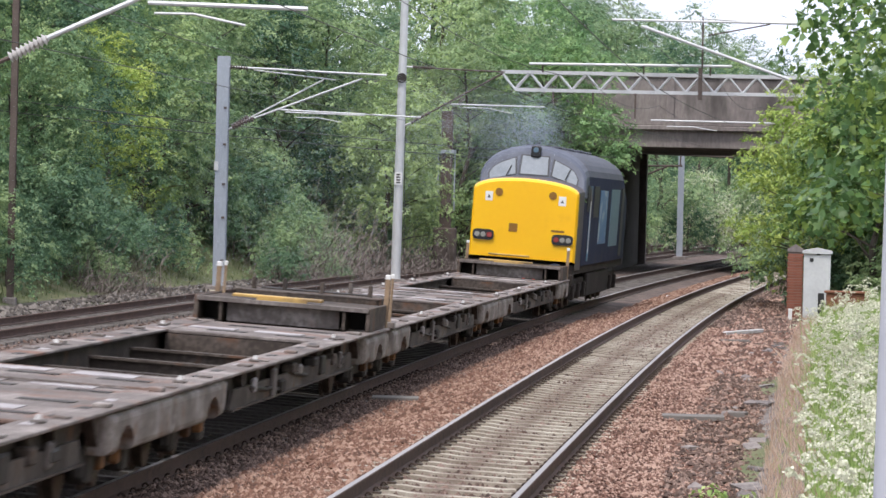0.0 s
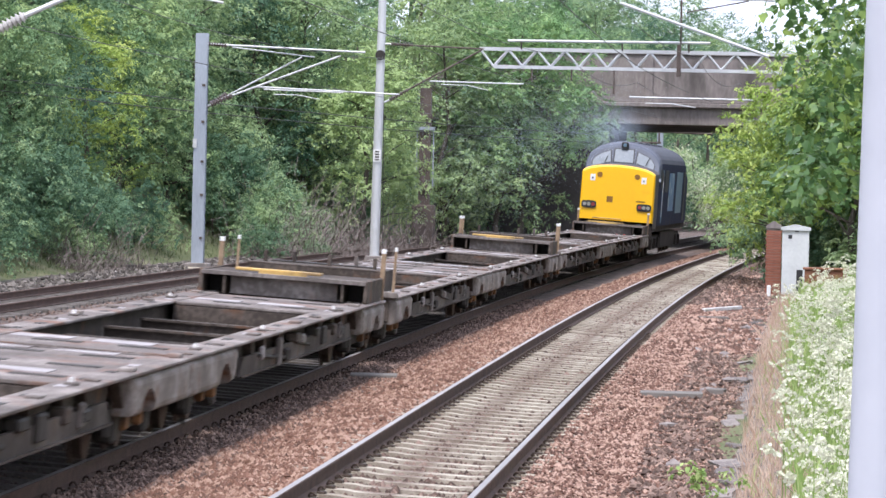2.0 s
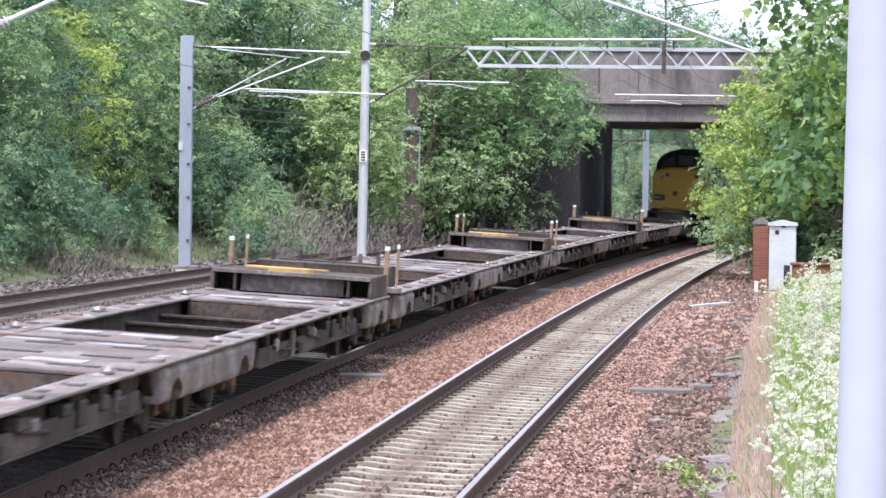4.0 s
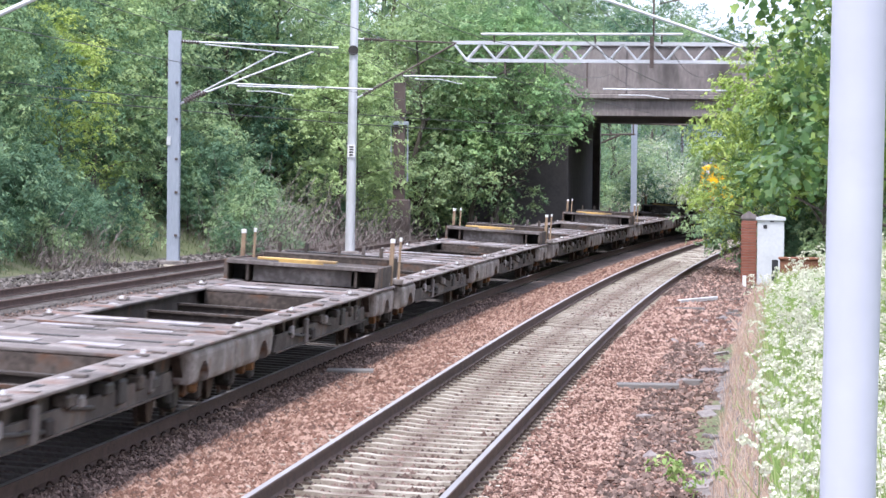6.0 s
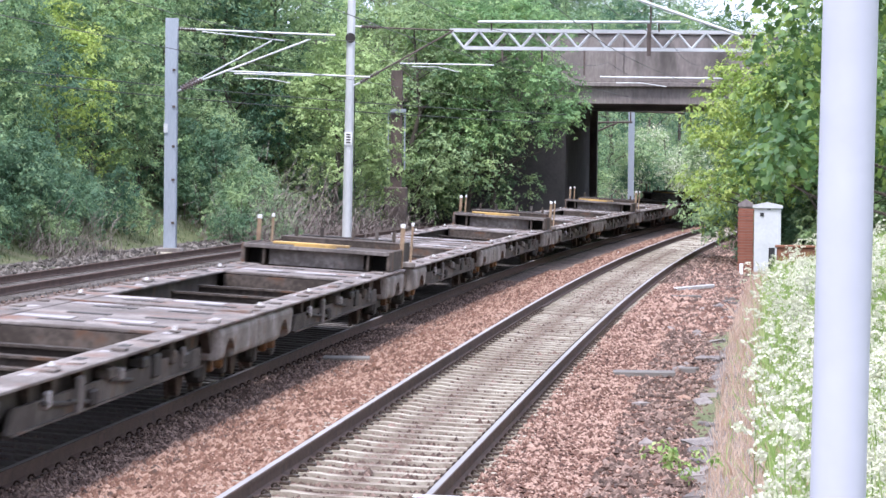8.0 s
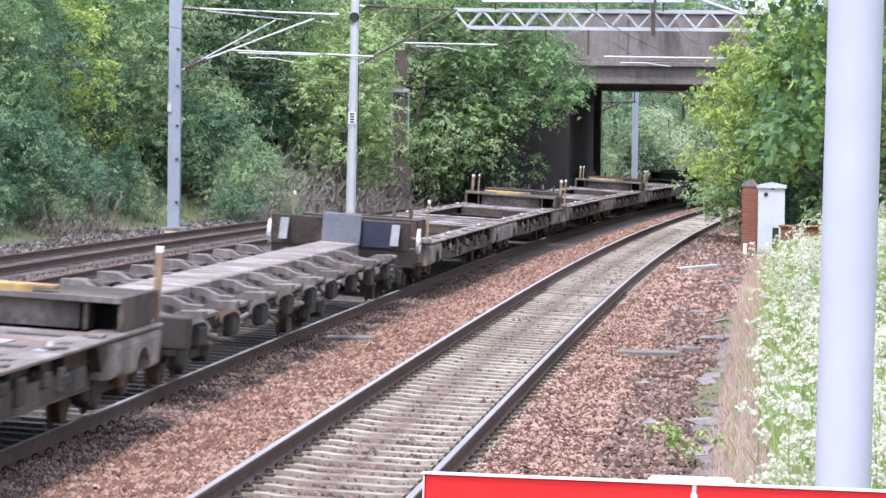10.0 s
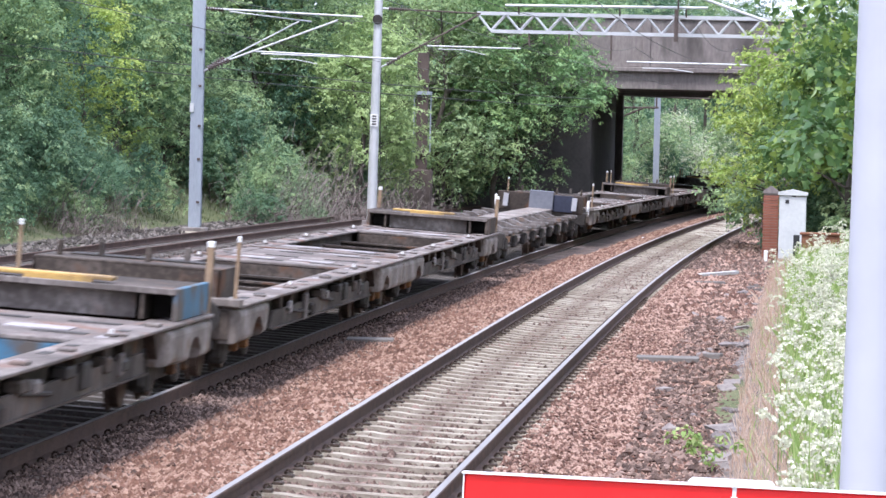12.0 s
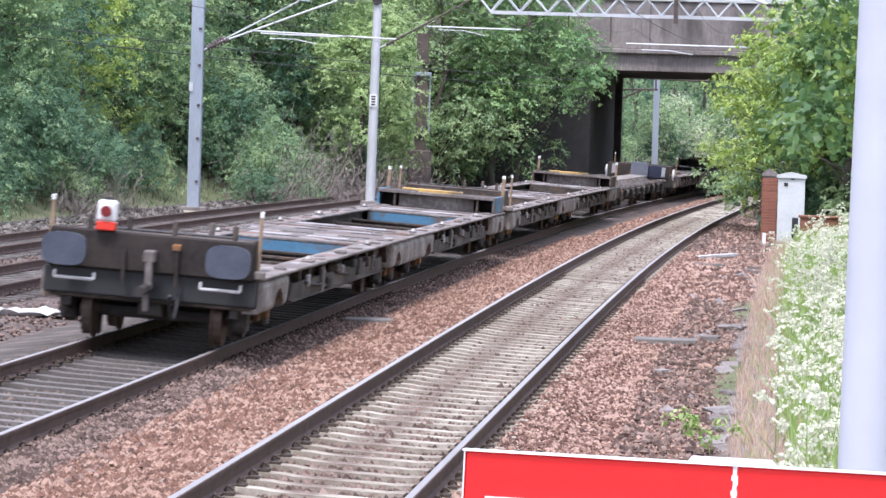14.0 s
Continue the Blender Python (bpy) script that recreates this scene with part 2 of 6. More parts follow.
M["edging"] = material("dirty_edging_stone", [(0.075, 0.062, 0.058), (0.15, 0.128, 0.12), (0.25, 0.22, 0.205)], 0.92, scale=3, fine=24, bump=0.4, piece=0.4)
M["navy"] = material("dark_navy_paint", [(0.03, 0.034, 0.055), (0.05, 0.055, 0.085)], 0.7, scale=2, fine=12, bump=0.1, stain=(0.05, 0.042, 0.04), spec=0.25)
M["bank_foot"] = material("rubbly_dark_earth", [(0.03, 0.026, 0.022), (0.075, 0.064, 0.054), (0.17, 0.148, 0.128)], 0.95, scale=1.6, fine=9, bump=1.0, bump_scale=12, stain=(0.06, 0.075, 0.03), stain_at=(0.5, 0.62), stain_scale=0.5)
M["stone_grey"] = material("grey_rubble", [(0.05, 0.042, 0.038), (0.09, 0.078, 0.07), (0.2, 0.178, 0.16)], 0.95, scale=3, fine=60, bump=0.4, island=0.8, spread=0.42)
M["rib_steel"] = material("rubbed_bare_steel", [(0.15, 0.15, 0.165), (0.24, 0.24, 0.255)], 0.7, scale=3, fine=16, bump=0.1, stain=(0.2, 0.18, 0.17))
M["stone_mix"] = material("mixed_brown_stone", [(0.066, 0.036, 0.028), (0.19, 0.1, 0.073), (0.42, 0.285, 0.225)], 0.95, scale=3, fine=60, bump=0.4, island=0.7, spread=0.42)
M["rust_box"] = material("flaking_rust", [(0.14, 0.06, 0.035), (0.27, 0.12, 0.07)], 0.9, scale=4, fine=30, bump=0.4)
M["sheet"] = material("dirty_white_plastic", [(0.45, 0.44, 0.43), (0.68, 0.67, 0.66)], 0.5, scale=3, fine=12, bump=0.2)
M["dark_lens"] = material("dark_red_lens", [(0.14, 0.01, 0.012), (0.2, 0.02, 0.02)], 0.2, bump=0)
M["dull_grass"] = material("dull_bank_grass", [(0.05, 0.07, 0.025), (0.1, 0.13, 0.05), (0.18, 0.19, 0.09)], 0.8, scale=0.7, fine=4, bump=0, island=0.6, transmit=0.3)
M["sheet_steel"] = material("pale_scuffed_steel", [(0.2, 0.175, 0.175), (0.34, 0.31, 0.31), (0.44, 0.41, 0.41)], 0.55, 0.15, scale=2.0, fine=14, bump=0.15, stain=(0.16, 0.12, 0.1))
# Darker sill tone: shade low on the wagon side is put into the colour.
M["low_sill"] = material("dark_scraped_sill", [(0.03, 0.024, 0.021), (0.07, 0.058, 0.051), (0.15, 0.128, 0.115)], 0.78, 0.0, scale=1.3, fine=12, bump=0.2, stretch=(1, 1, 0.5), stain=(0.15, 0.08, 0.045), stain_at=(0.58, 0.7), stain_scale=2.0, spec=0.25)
M["shoulder"] = material("worn_grey_panel", [(0.095, 0.08, 0.07), (0.215, 0.186, 0.167), (0.37, 0.333, 0.31)], 0.75, 0.0, scale=1.6, fine=12, bump=0.2, stain=(0.2, 0.11, 0.065), stain_at=(0.58, 0.7), stain_scale=2.4, spec=0.3)


# ---- mesh helpers ----
def mesh_object(name, bm, mat, smooth=False):
    me = bpy.data.meshes.new(name)
    bm.normal_update()
    bm.to_mesh(me)
    bm.free()
    for mm in (mat if isinstance(mat, (list, tuple)) else [mat]):
        me.materials.append(M[mm] if isinstance(mm, str) else mm)
    if smooth:
        me.shade_smooth()
    return new(name, me)


def part(name, bm, mat, parent, label="", smooth=False):
    ob = mesh_object(name, bm, mat, smooth)
    ob.parent = parent
    if label:
        tagged(ob, label)
    return ob


def box(bm, x0, x1, y0, y1, z0, z1, bevel=0.0, m=None):
    got = bmesh.ops.create_cube(bm, size=1.0)["verts"]
    for v in got:
        v.co = Vector(((x0 + x1) / 2 + v.co.x * (x1 - x0), (y0 + y1) / 2 + v.co.y * (y1 - y0), (z0 + z1) / 2 + v.co.z * (z1 - z0)))
    if bevel:
        edges = list({e for v in got for e in v.link_edges})
        got = bmesh.ops.bevel(bm, geom=edges, offset=bevel, segments=1, affect="EDGES", profile=0.5)["verts"]
    if m is not None:
        bmesh.ops.transform(bm, matrix=m, verts=list({v for v in got if v.is_valid}))
    return got


def tube(bm, a, b, r0, r1=None, n=10, caps=True):
    a, b = Vector(a), Vector(b)
    d = b - a
    m = Matrix.Translation((a + b) / 2) @ d.to_track_quat("Z", "Y").to_matrix().to_4x4()
    return bmesh.ops.create_cone(bm, cap_ends=caps, segments=n, radius1=r0, radius2=r0 if r1 is None else r1, depth=d.length, matrix=m)["verts"]


def prism(bm, outline, axis, lo, hi):
    """A flat outline pushed along an axis: outline pairs are the two other coordinates in order."""
    def put(p, w):
        return {"x": (w, p[0], p[1]), "y": (p[0], w, p[1]), "z": (p[0], p[1], w)}[axis]
    a = [bm.verts.new(put(p, lo)) for p in outline]
    b = [bm.verts.new(put(p, hi)) for p in outline]
    bm.faces.new(a)
    bm.faces.new(b[::-1])
    for i in range(len(a)):
        j = (i + 1) % len(a)
        bm.faces.new((a[j], a[i], b[i], b[j]))
    bmesh.ops.recalc_face_normals(bm, faces=bm.faces)


def B():
    return bmesh.new()


def raw_mesh(name, verts, faces, mat, smooth=False):
    me = bpy.data.meshes.new(name)
    me.from_pydata(verts, [], faces)
    me.materials.append(M[mat])
    if smooth:
        me.shade_smooth()
    return me


# ---- plan of the line ----
def near_x(y):
    """Centre line of the near track; the line bends gently to the east, then runs straight."""
    y = max(y, 0.0)
    e = max(y - 225.0, 0.0)
    y = min(y, 225.0)
    return -3.362 - 1.94154e-4 * y**2 + 2.32637e-6 * y**3 - 0.48982e-8 * y**4 + 0.043 * e


SPACING = 3.848
CANT = 0.084
CANT_DEG = math.degrees(math.atan(CANT / 1.505))


def line_x(y, shift):
    return near_x(y) + shift


TRACKS = {"near": 0.0, "train": -SPACING, "loop": -9.4, "siding": -12.9}
MAIN_Y0, MAIN_Y1 = -40.0, 330.0


def ground_z(x, y):
    """Height of the ground sheet: track bed, cess, cutting slopes both sides."""
    u = x - near_x(y)
    z = -0.30
    if u > 2.6:
        z = -0.30 + min((u - 2.6) * 0.12, 0.5) + max(u - 5.0, 0) * 0.25
    if u < -17.0:
        z = -0.30 + min(-17.0 - u, 14.0) * 0.42
    return min(z, 6.5) + min(max(y - 335.0, 0.0) * 0.22, 9.0) + (0.05 * noise.noise(Vector((x * 0.35, y * 0.35, 0))) if u > 1.6 or u < -16.5 else 0)


def build_ground():
    xs = sorted({-1500.0, -600.0, -250.0, -120.0, -70.0, 40.0, 70.0, 120.0, 250.0, 600.0, 1500.0} | {i * 1.0 for i in range(-50, 31)})
    ys = sorted({-1200.0, -500.0, -200.0, -100.0, 450.0, 600.0, 900.0, 1500.0, 2500.0} | {i * 5.0 for i in range(-12, 81)})
    verts = []
    for y in ys:
        for x in xs:
            xx = x + near_x(y) + 3.362 if -51 < x < 31 else x
            verts.append((xx, y, ground_z(xx, y)))
    w = len(xs)
    faces = [(j * w + i, j * w + i + 1, (j + 1) * w + i + 1, (j + 1) * w + i) for j in range(len(ys) - 1) for i in range(w - 1)]
    ob = new("ground", raw_mesh("ground", verts, faces, "earth", True))
    return tagged(ob, "dark earth and rough grass of a railway cutting", "ground", kind="structure")


def strip(name, profile, mat, label, y0, y1, shift, step=4.0, category="track bed"):
    """A long strip of constant section that follows the line; profile: (offset, z) pairs."""
    ys = [y0 + i * (y1 - y0) / max(1, round((y1 - y0) / step)) for i in range(round((y1 - y0) / step) + 1)]
    verts = [(line_x(y, shift) + o, y, z + 0.008 * noise.noise(Vector((o * 3, y * 0.7, 3)))) for y in ys for o, z in profile]
    w = len(profile)
    faces = [(j * w + i, j * w + i + 1, (j + 1) * w + i + 1, (j + 1) * w + i) for j in range(len(ys) - 1) for i in range(w - 1)]
    ob = new(name, raw_mesh(name, verts, faces, mat))
    return tagged(ob, label, category, kind="structure")


def cant_z(o, canted=True):
    return CANT / 2 - o * CANT / 1.505 if canted else 0.0


def build_beds():
    c = lambda o: cant_z(o)
    strip("track_bed", [(-1.95, -0.2), (-1.35, c(-1.35) - 0.235), (0.8, c(0.8) - 0.236), (1.0, -0.205), (1.28, -0.2), (1.55, -0.25), (1.9, -0.27), (3.0, -0.29)], "ballast", "reddish-brown crushed stone ballast under the near track", MAIN_Y0, MAIN_Y1, 0)
    strip("track_bed", [(-2.6, -0.26), (-1.5, c(-1.4) - 0.235), (1.35, c(1.35) - 0.235), (1.9, -0.215)], "dark_ballast", "oil-darkened grey ballast under the train's track", MAIN_Y0, MAIN_Y1, -SPACING)
    strip("ballast_shoulder", [(0.86, c(0.86) - 0.175), (1.0, c(1.0) - 0.145), (1.4, c(1.4) - 0.15), (1.9, -0.205)], "brown_bed", "oily brown ballast shoulder beside the train's track", MAIN_Y0, MAIN_Y1, -SPACING)
    strip("track_bed", [(-5.2, -0.27), (-1.4, -0.21), (1.4, -0.21), (3.0, -0.262)], "brown_bed", "dark brown ballast and bare cess beside the far tracks", MAIN_Y0, MAIN_Y1, TRACKS["loop"])
    # Brown bed, its dark tone also painting the shadow in the sleeper gaps.
    strip("four_foot", [(-0.68, c(-0.68) - 0.228), (0.68, c(0.68) - 0.228)], "brown_bed", "brown ballast between the near rails, darkened for sleeper-gap shadow", MAIN_Y0, MAIN_Y1, 0)
    strip("cess_path", [(2.75, -0.275), (2.95, -0.235), (3.4, -0.16), (4.2, -0.06)], "bare", "trodden earthy cess strip beside the ballast", MAIN_Y0, MAIN_Y1, 0)
    strip("cess_path", [(-4.4, 0.12), (-2.6, -0.19), (-1.0, -0.245), (1.2, -0.262)], "bank_foot", "dark rubbly strip at the foot of the wooded bank", MAIN_Y0, MAIN_Y1, TRACKS["loop"] - 5.2)


RAIL = [(-0.07, -0.159), (0.07, -0.159), (0.07, -0.148), (0.012, -0.13), (0.012, -0.045), (0.035, -0.035), (0.036, -0.006), (0.028, 0.0), (-0.028, 0.0), (-0.036, -0.006), (-0.035, -0.035), (-0.012, -0.045), (-0.012, -0.13), (-0.07, -0.148)]


def build_rail(shift, side, canted, y0, y1, thing):
    ys = np.arange(y0, y1 + 0.1, 3.0)
    verts = []
    for y in ys:
        o = side * 0.7525
        for px, pz in RAIL:
            verts.append((line_x(y, shift) + o + px, y, pz + cant_z(o, canted)))
    w = len(RAIL)
    faces = []
    tops = []
    for j in range(len(ys) - 1):
        for i in range(w):
            k = (i + 1) % w
            faces.append((j * w + i, j * w + k, (j + 1) * w + k, (j + 1) * w + i))
            tops.append(i == 7)
    me = raw_mesh("rail", verts, faces, "rail_rust")
    me.materials.append(M["rail_top"])
    if shift > -8:
        me.polygons.foreach_set("material_index", [1 if t else 0 for t in tops])
    ob = new("rail", me)
    ob.parent = thing
    return ob


def sleeper_mesh(name, mat):
    bm = B()
    outline = [(-1.25, -0.172), (-1.25, -0.3), (1.25, -0.3), (1.25, -0.172), (0.95, -0.165), (0.5, -0.165), (0.4, -0.174), (-0.4, -0.174), (-0.5, -0.165), (-0.95, -0.165)]
    prism(bm, outline, "y", -0.125, 0.125)
    for v in bm.verts:
        if v.co.z > -0.25:
            v.co.y *= 0.88
    me = bpy.data.meshes.new(name)
    bm.to_mesh(me)
    bm.free()
    me.materials.append(M[mat])
    return me


def clip_mesh():
    bm = B()
    for s in (-1, 1):
        prev = None
        for i in range(6):
            a = math.pi * (0.1 + i * 0.27)
            p = Vector((s * (0.115 + 0.035 * math.cos(a)), -0.03 + 0.012 * i, -0.135 + 0.035 * math.sin(a)))
            if prev is not None:
                tube(bm, prev, p, 0.011, n=5, caps=False)
            prev = p
        box(bm, s * 0.115 - 0.04, s * 0.115 + 0.04, -0.07, 0.07, -0.17, -0.145)
    me = bpy.data.meshes.new("clip")
    bm.to_mesh(me)
    bm.free()
    me.materials.append(M["clip"])
    return me


def build_track(name, shift, canted, mat, y0, y1, pieces_from, pieces_to, label):
    """Two rails, sleepers one by one where they are seen near, the others joined."""
    thing = tagged(new(name), label, "railway track", kind="structure")
    for side in (-1, 1):
        build_rail(shift, side, canted, y0, y1, thing)
    one, clips = sleeper_mesh("sleeper", mat), clip_mesh()
    far_v, far_f, far_n = [], [], 0
    base_v = [v.co.copy() for v in one.vertices]
    base_f = [tuple(p.vertices) for p in one.polygons]
    y = y0
    while y < y1:
        slope = (line_x(y + 1, shift) - line_x(y - 1, shift)) / 2
        m = pose(line_x(y, shift), y, CANT / 2 if canted else 0, 0, CANT_DEG if canted else 0, -math.degrees(math.atan(slope)))
        if pieces_from < y < pieces_to:
            ob = new("sleeper", one)
            ob.parent = thing
            ob.matrix_basis = m @ pose(0, 0, random.uniform(-0.008, 0.004), 0, 0, random.uniform(-0.5, 0.5))
            if y < pieces_from + 55:
                for s in (-1, 1):
                    cl = new("rail_clip", clips)
                    cl.parent = thing
                    cl.matrix_basis = m @ pose(s * 0.7525, 0, 0)
        else:
            far_v += [tuple(m @ v) for v in base_v]
            far_f += [tuple(i + far_n for i in f) for f in base_f]
            far_n += len(base_v)
        y += 0.7
    rest = new("sleepers", raw_mesh("sleepers", far_v, far_f, mat))
    rest.parent = thing
    tagged(rest, kind="stuff")
    return thing


def stones(name, mat, count, y0, y1, o0, o1, shift, label, size=(0.02, 0.045), zf=None, skip=None):
    """Loose ballast stones: little uneven octahedra, joined."""
    rng = np.random.default_rng(7 + count)
    base = np.array([(1, 0, 0), (-1, 0, 0), (0, 1, 0), (0, -1, 0), (0, 0, 1), (0, 0, -1)], float)
    tri = np.array([(0, 2, 4), (2, 1, 4), (1, 3, 4), (3, 0, 4), (2, 0, 5), (1, 2, 5), (3, 1, 5), (0, 3, 5)])
    ys = y0 + (y1 - y0) * rng.random(count) ** 1.35
    os_ = rng.uniform(o0, o1, count)
    vs, fs, k = [], [], 0
    for y, o in zip(ys, os_):
        if skip and skip(o, y):
            continue
        s = rng.uniform(*size) * (1.4 if rng.random() < 0.06 else 1.0)
        p = base * s * rng.uniform(0.6, 1.3, (6, 3)) + rng.uniform(-0.25, 0.25, (6, 3)) * s
        a = rng.uniform(0, 6.28)
        c, d = math.cos(a), math.sin(a)
        p = np.stack([c * p[:, 0] - d * p[:, 1], d * p[:, 0] + c * p[:, 1], p[:, 2] * 0.8], 1)
        p += (line_x(y, shift) + o, y, zf(o) + s * rng.uniform(0.0, 0.5))
        vs.append(p)
        fs.append(tri + k)
        k += 6
    ob = new(name, raw_mesh(name, np.concatenate(vs).tolist(), np.concatenate(fs).tolist(), mat))
    return tagged(ob, label, "ballast stones", kind="stuff")


def build_stones():
    def bed(o):
        return float(np.interp(o, (-1.95, -1.35, -0.9, -0.6, 0.6, 0.86, 0.95, 1.28, 1.5, 1.9, 3.0), (-0.19, -0.078, -0.09, cant_z(-0.6) - 0.225, cant_z(0.6) - 0.225, -0.205, -0.185, -0.18, -0.235, -0.26, -0.285)))
    on_sleeper = lambda o, y: abs(o) < 1.2 and ((y - MAIN_Y0) % 0.7 < 0.13 or (y - MAIN_Y0) % 0.7 > 0.57) and random.random() < 0.9
    stones("ballast_stones", "stone_mix", 66000, 21, 100, 0.86, 3.05, 0, "loose reddish-brown crushed stone beside the near rails", (0.014, 0.032), zf=bed, skip=lambda o, y: o < 1.24 and on_sleeper(o, y) and random.random() < 0.62)
    # Brown stones, dark to carry the shadow between sleepers as well.
    stones("ballast_stones", "stone_brown", 24000, 21, 95, -0.66, 0.66, 0, "brown stone between the near rails, darkened for sleeper-gap shadow", zf=bed, skip=on_sleeper)
    stones("ballast_stones", "stone_brown", 10000, 21, 105, 1.9, 3.5, 0, "earthy brown stone at the edge of the ballast", (0.02, 0.05), zf=lambda o: bed(o) + 0.012)
    stones("ballast_stones", "stone_mix", 9000, 70, 128, 1.3, 3.6, 0, "rough rubble and stone in the cess", (0.03, 0.07), zf=bed)
    stones("ballast_stones", "stone_red", 40000, 28, 105, -2.4, -0.86, 0.0, "rusty red crushed stone heaped between the two tracks", zf=bed, skip=lambda o, y: o > -1.12 and on_sleeper(o, y) and random.random() < 0.3)
    stones("ballast_stones", "stone_red", 9000, 98, 175, -2.05, -0.86, 0.0, "rusty red stone between the two tracks further on", (0.03, 0.06), zf=bed)
    stones("ballast_stones", "stone_brown", 9000, 95, 175, 0.86, 3.3, 0.0, "brown stone and cinders beside the near track", (0.03, 0.07), zf=bed)
    stones("ballast_stones", "stone_brown", 12000, 80, 175, -0.66, 0.66, 0, "brown stone between the near rails further on", (0.025, 0.05), zf=bed, skip=on_sleeper)
    stones("ballast_stones", "stone_dark", 30000, 33, 90, -1.4, 1.9, -SPACING, "dark oily stones in the train's track", (0.015, 0.032), zf=lambda o: cant_z(o) - 0.225 if abs(o) < 1.35 else -0.225, skip=lambda o, y: (on_sleeper(o, y) and random.random() < 0.75) or 0.66 < abs(o) < 0.84)
    stones("ballast_stones", "stone_brown", 12000, 30, 95, 0.88, 1.55, -SPACING, "dark oily stones heaped against the train's rail", (0.018, 0.038), zf=lambda o: cant_z(o) - 0.15)
    stones("ballast_stones", "stone_brown", 5000, 30, 95, 1.3, 1.8, -SPACING, "brown stones between the tracks", (0.02, 0.042), zf=lambda o: -0.195)
    stones("ballast_stones", "stone_grey", 5000, 60, 150, -7.2, -4.6, TRACKS["loop"], "grey rubble at the foot of the wooded bank", (0.03, 0.1), zf=lambda o: float(np.interp(o, (-9.6, -7.8, -4.0), (0.12, -0.19, -0.26))))
    stones("ballast_stones", "stone_brown", 9000, 42, 110, -5.0, 3.0, TRACKS["loop"], "scattered rusty stones beside the far tracks", zf=lambda o: -0.22)


build_ground()
build_beds()


# ---- bridge ----
BR_Y = 172.0


def build_bridge():
    br = tagged(new("road_bridge"), "weathered grey concrete road bridge with stone abutment over the railway", "bridge")
    x0, x1 = -40.0, 40.0
    bm = B()
    box(bm, x0, x1, BR_Y, BR_Y + 25, 5.2, 6.0, 0.03)
    part("deck_beam", bm, "bridge", br)
    bm = B()
    box(bm, x0, x1, BR_Y - 0.25, BR_Y + 0.35, 5.95, 6.15, 0.03)
    part("string_course", bm, "bridge", br)
    bm = B()
    box(bm, x0, x1, BR_Y, BR_Y + 0.4, 6.15, 8.2, 0.03)
    part("parapet", bm, "bridge", br)
    bm = B()
    box(bm, x0, x1, BR_Y - 0.08, BR_Y + 0.48, 8.2, 8.38, 0.03)
    part("coping", bm, "bridge", br)
    bm = B()
    box(bm, x0, x1, BR_Y + 24.6, BR_Y + 25, 6.0, 8.2, 0.03)
    part("parapet", bm, "bridge", br)
    for x, w in ((-17.2, 0.5), (-12.0, 0.35), (-6.8, 0.35)):
        bm = B()
        box(bm, x, x + w, BR_Y - 0.12, BR_Y - 0.004, 6.15, 8.2, 0.02)
        part("pilaster", bm, "bridge", br)
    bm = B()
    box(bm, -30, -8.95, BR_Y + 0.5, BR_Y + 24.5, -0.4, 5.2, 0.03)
    part("abutment", bm, "soot", br, "dark masonry abutment")
    bm = B()
    box(bm, -8.95, -8.6, BR_Y + 23.8, BR_Y + 24.6, -0.4, 5.2, 0.03)
    part("pillar", bm, "bridge", br)
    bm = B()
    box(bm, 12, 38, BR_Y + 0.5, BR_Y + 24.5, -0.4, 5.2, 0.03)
    part("abutment", bm, "soot", br, "dark masonry abutment")
    return br


build_bridge()


# ---- overhead line ----
def insulator(bm, a, b, r=0.07, sheds=7, core=0.03):
    a, b = Vector(a), Vector(b)
    tube(bm, a, b, core, n=8)
    for i in range(sheds):
        t0, t1 = (i + 0.15) / sheds, (i + 0.65) / sheds
        tube(bm, a.lerp(b, t0), a.lerp(b, t1), r, r * 0.55, n=10)


def h_mast(x, y, h, w, mat, label, d=0.22, z=-0.3):
    mast = tagged(new("catenary_mast"), label, "catenary mast")
    mast.matrix_basis = pose(x, y, z)
    bm = B()
    e = 0.02
    prism(bm, [(-w / 2, -d / 2), (w / 2, -d / 2), (w / 2, -d / 2 + e), (e, -d / 2 + e), (e, d / 2 - e), (w / 2, d / 2 - e), (w / 2, d / 2), (-w / 2, d / 2), (-w / 2, d / 2 - e), (-e, d / 2 - e), (-e, -d / 2 + e), (-w / 2, -d / 2 + e)], "z", 0, h)
    part("column", bm, mat, mast)
    bm = B()
    box(bm, -w, w, -w, w, -0.1, 0.28, 0.03)
    part("footing", bm, "bridge", mast)
    return mast



def arm(mast, pts, r, mat, name="arm", n=8):
    bm = B()
    for a, b in zip(pts, pts[1:]):
        tube(bm, a, b, r, n=n)
    return part(name, bm, mat, mast, smooth=False)


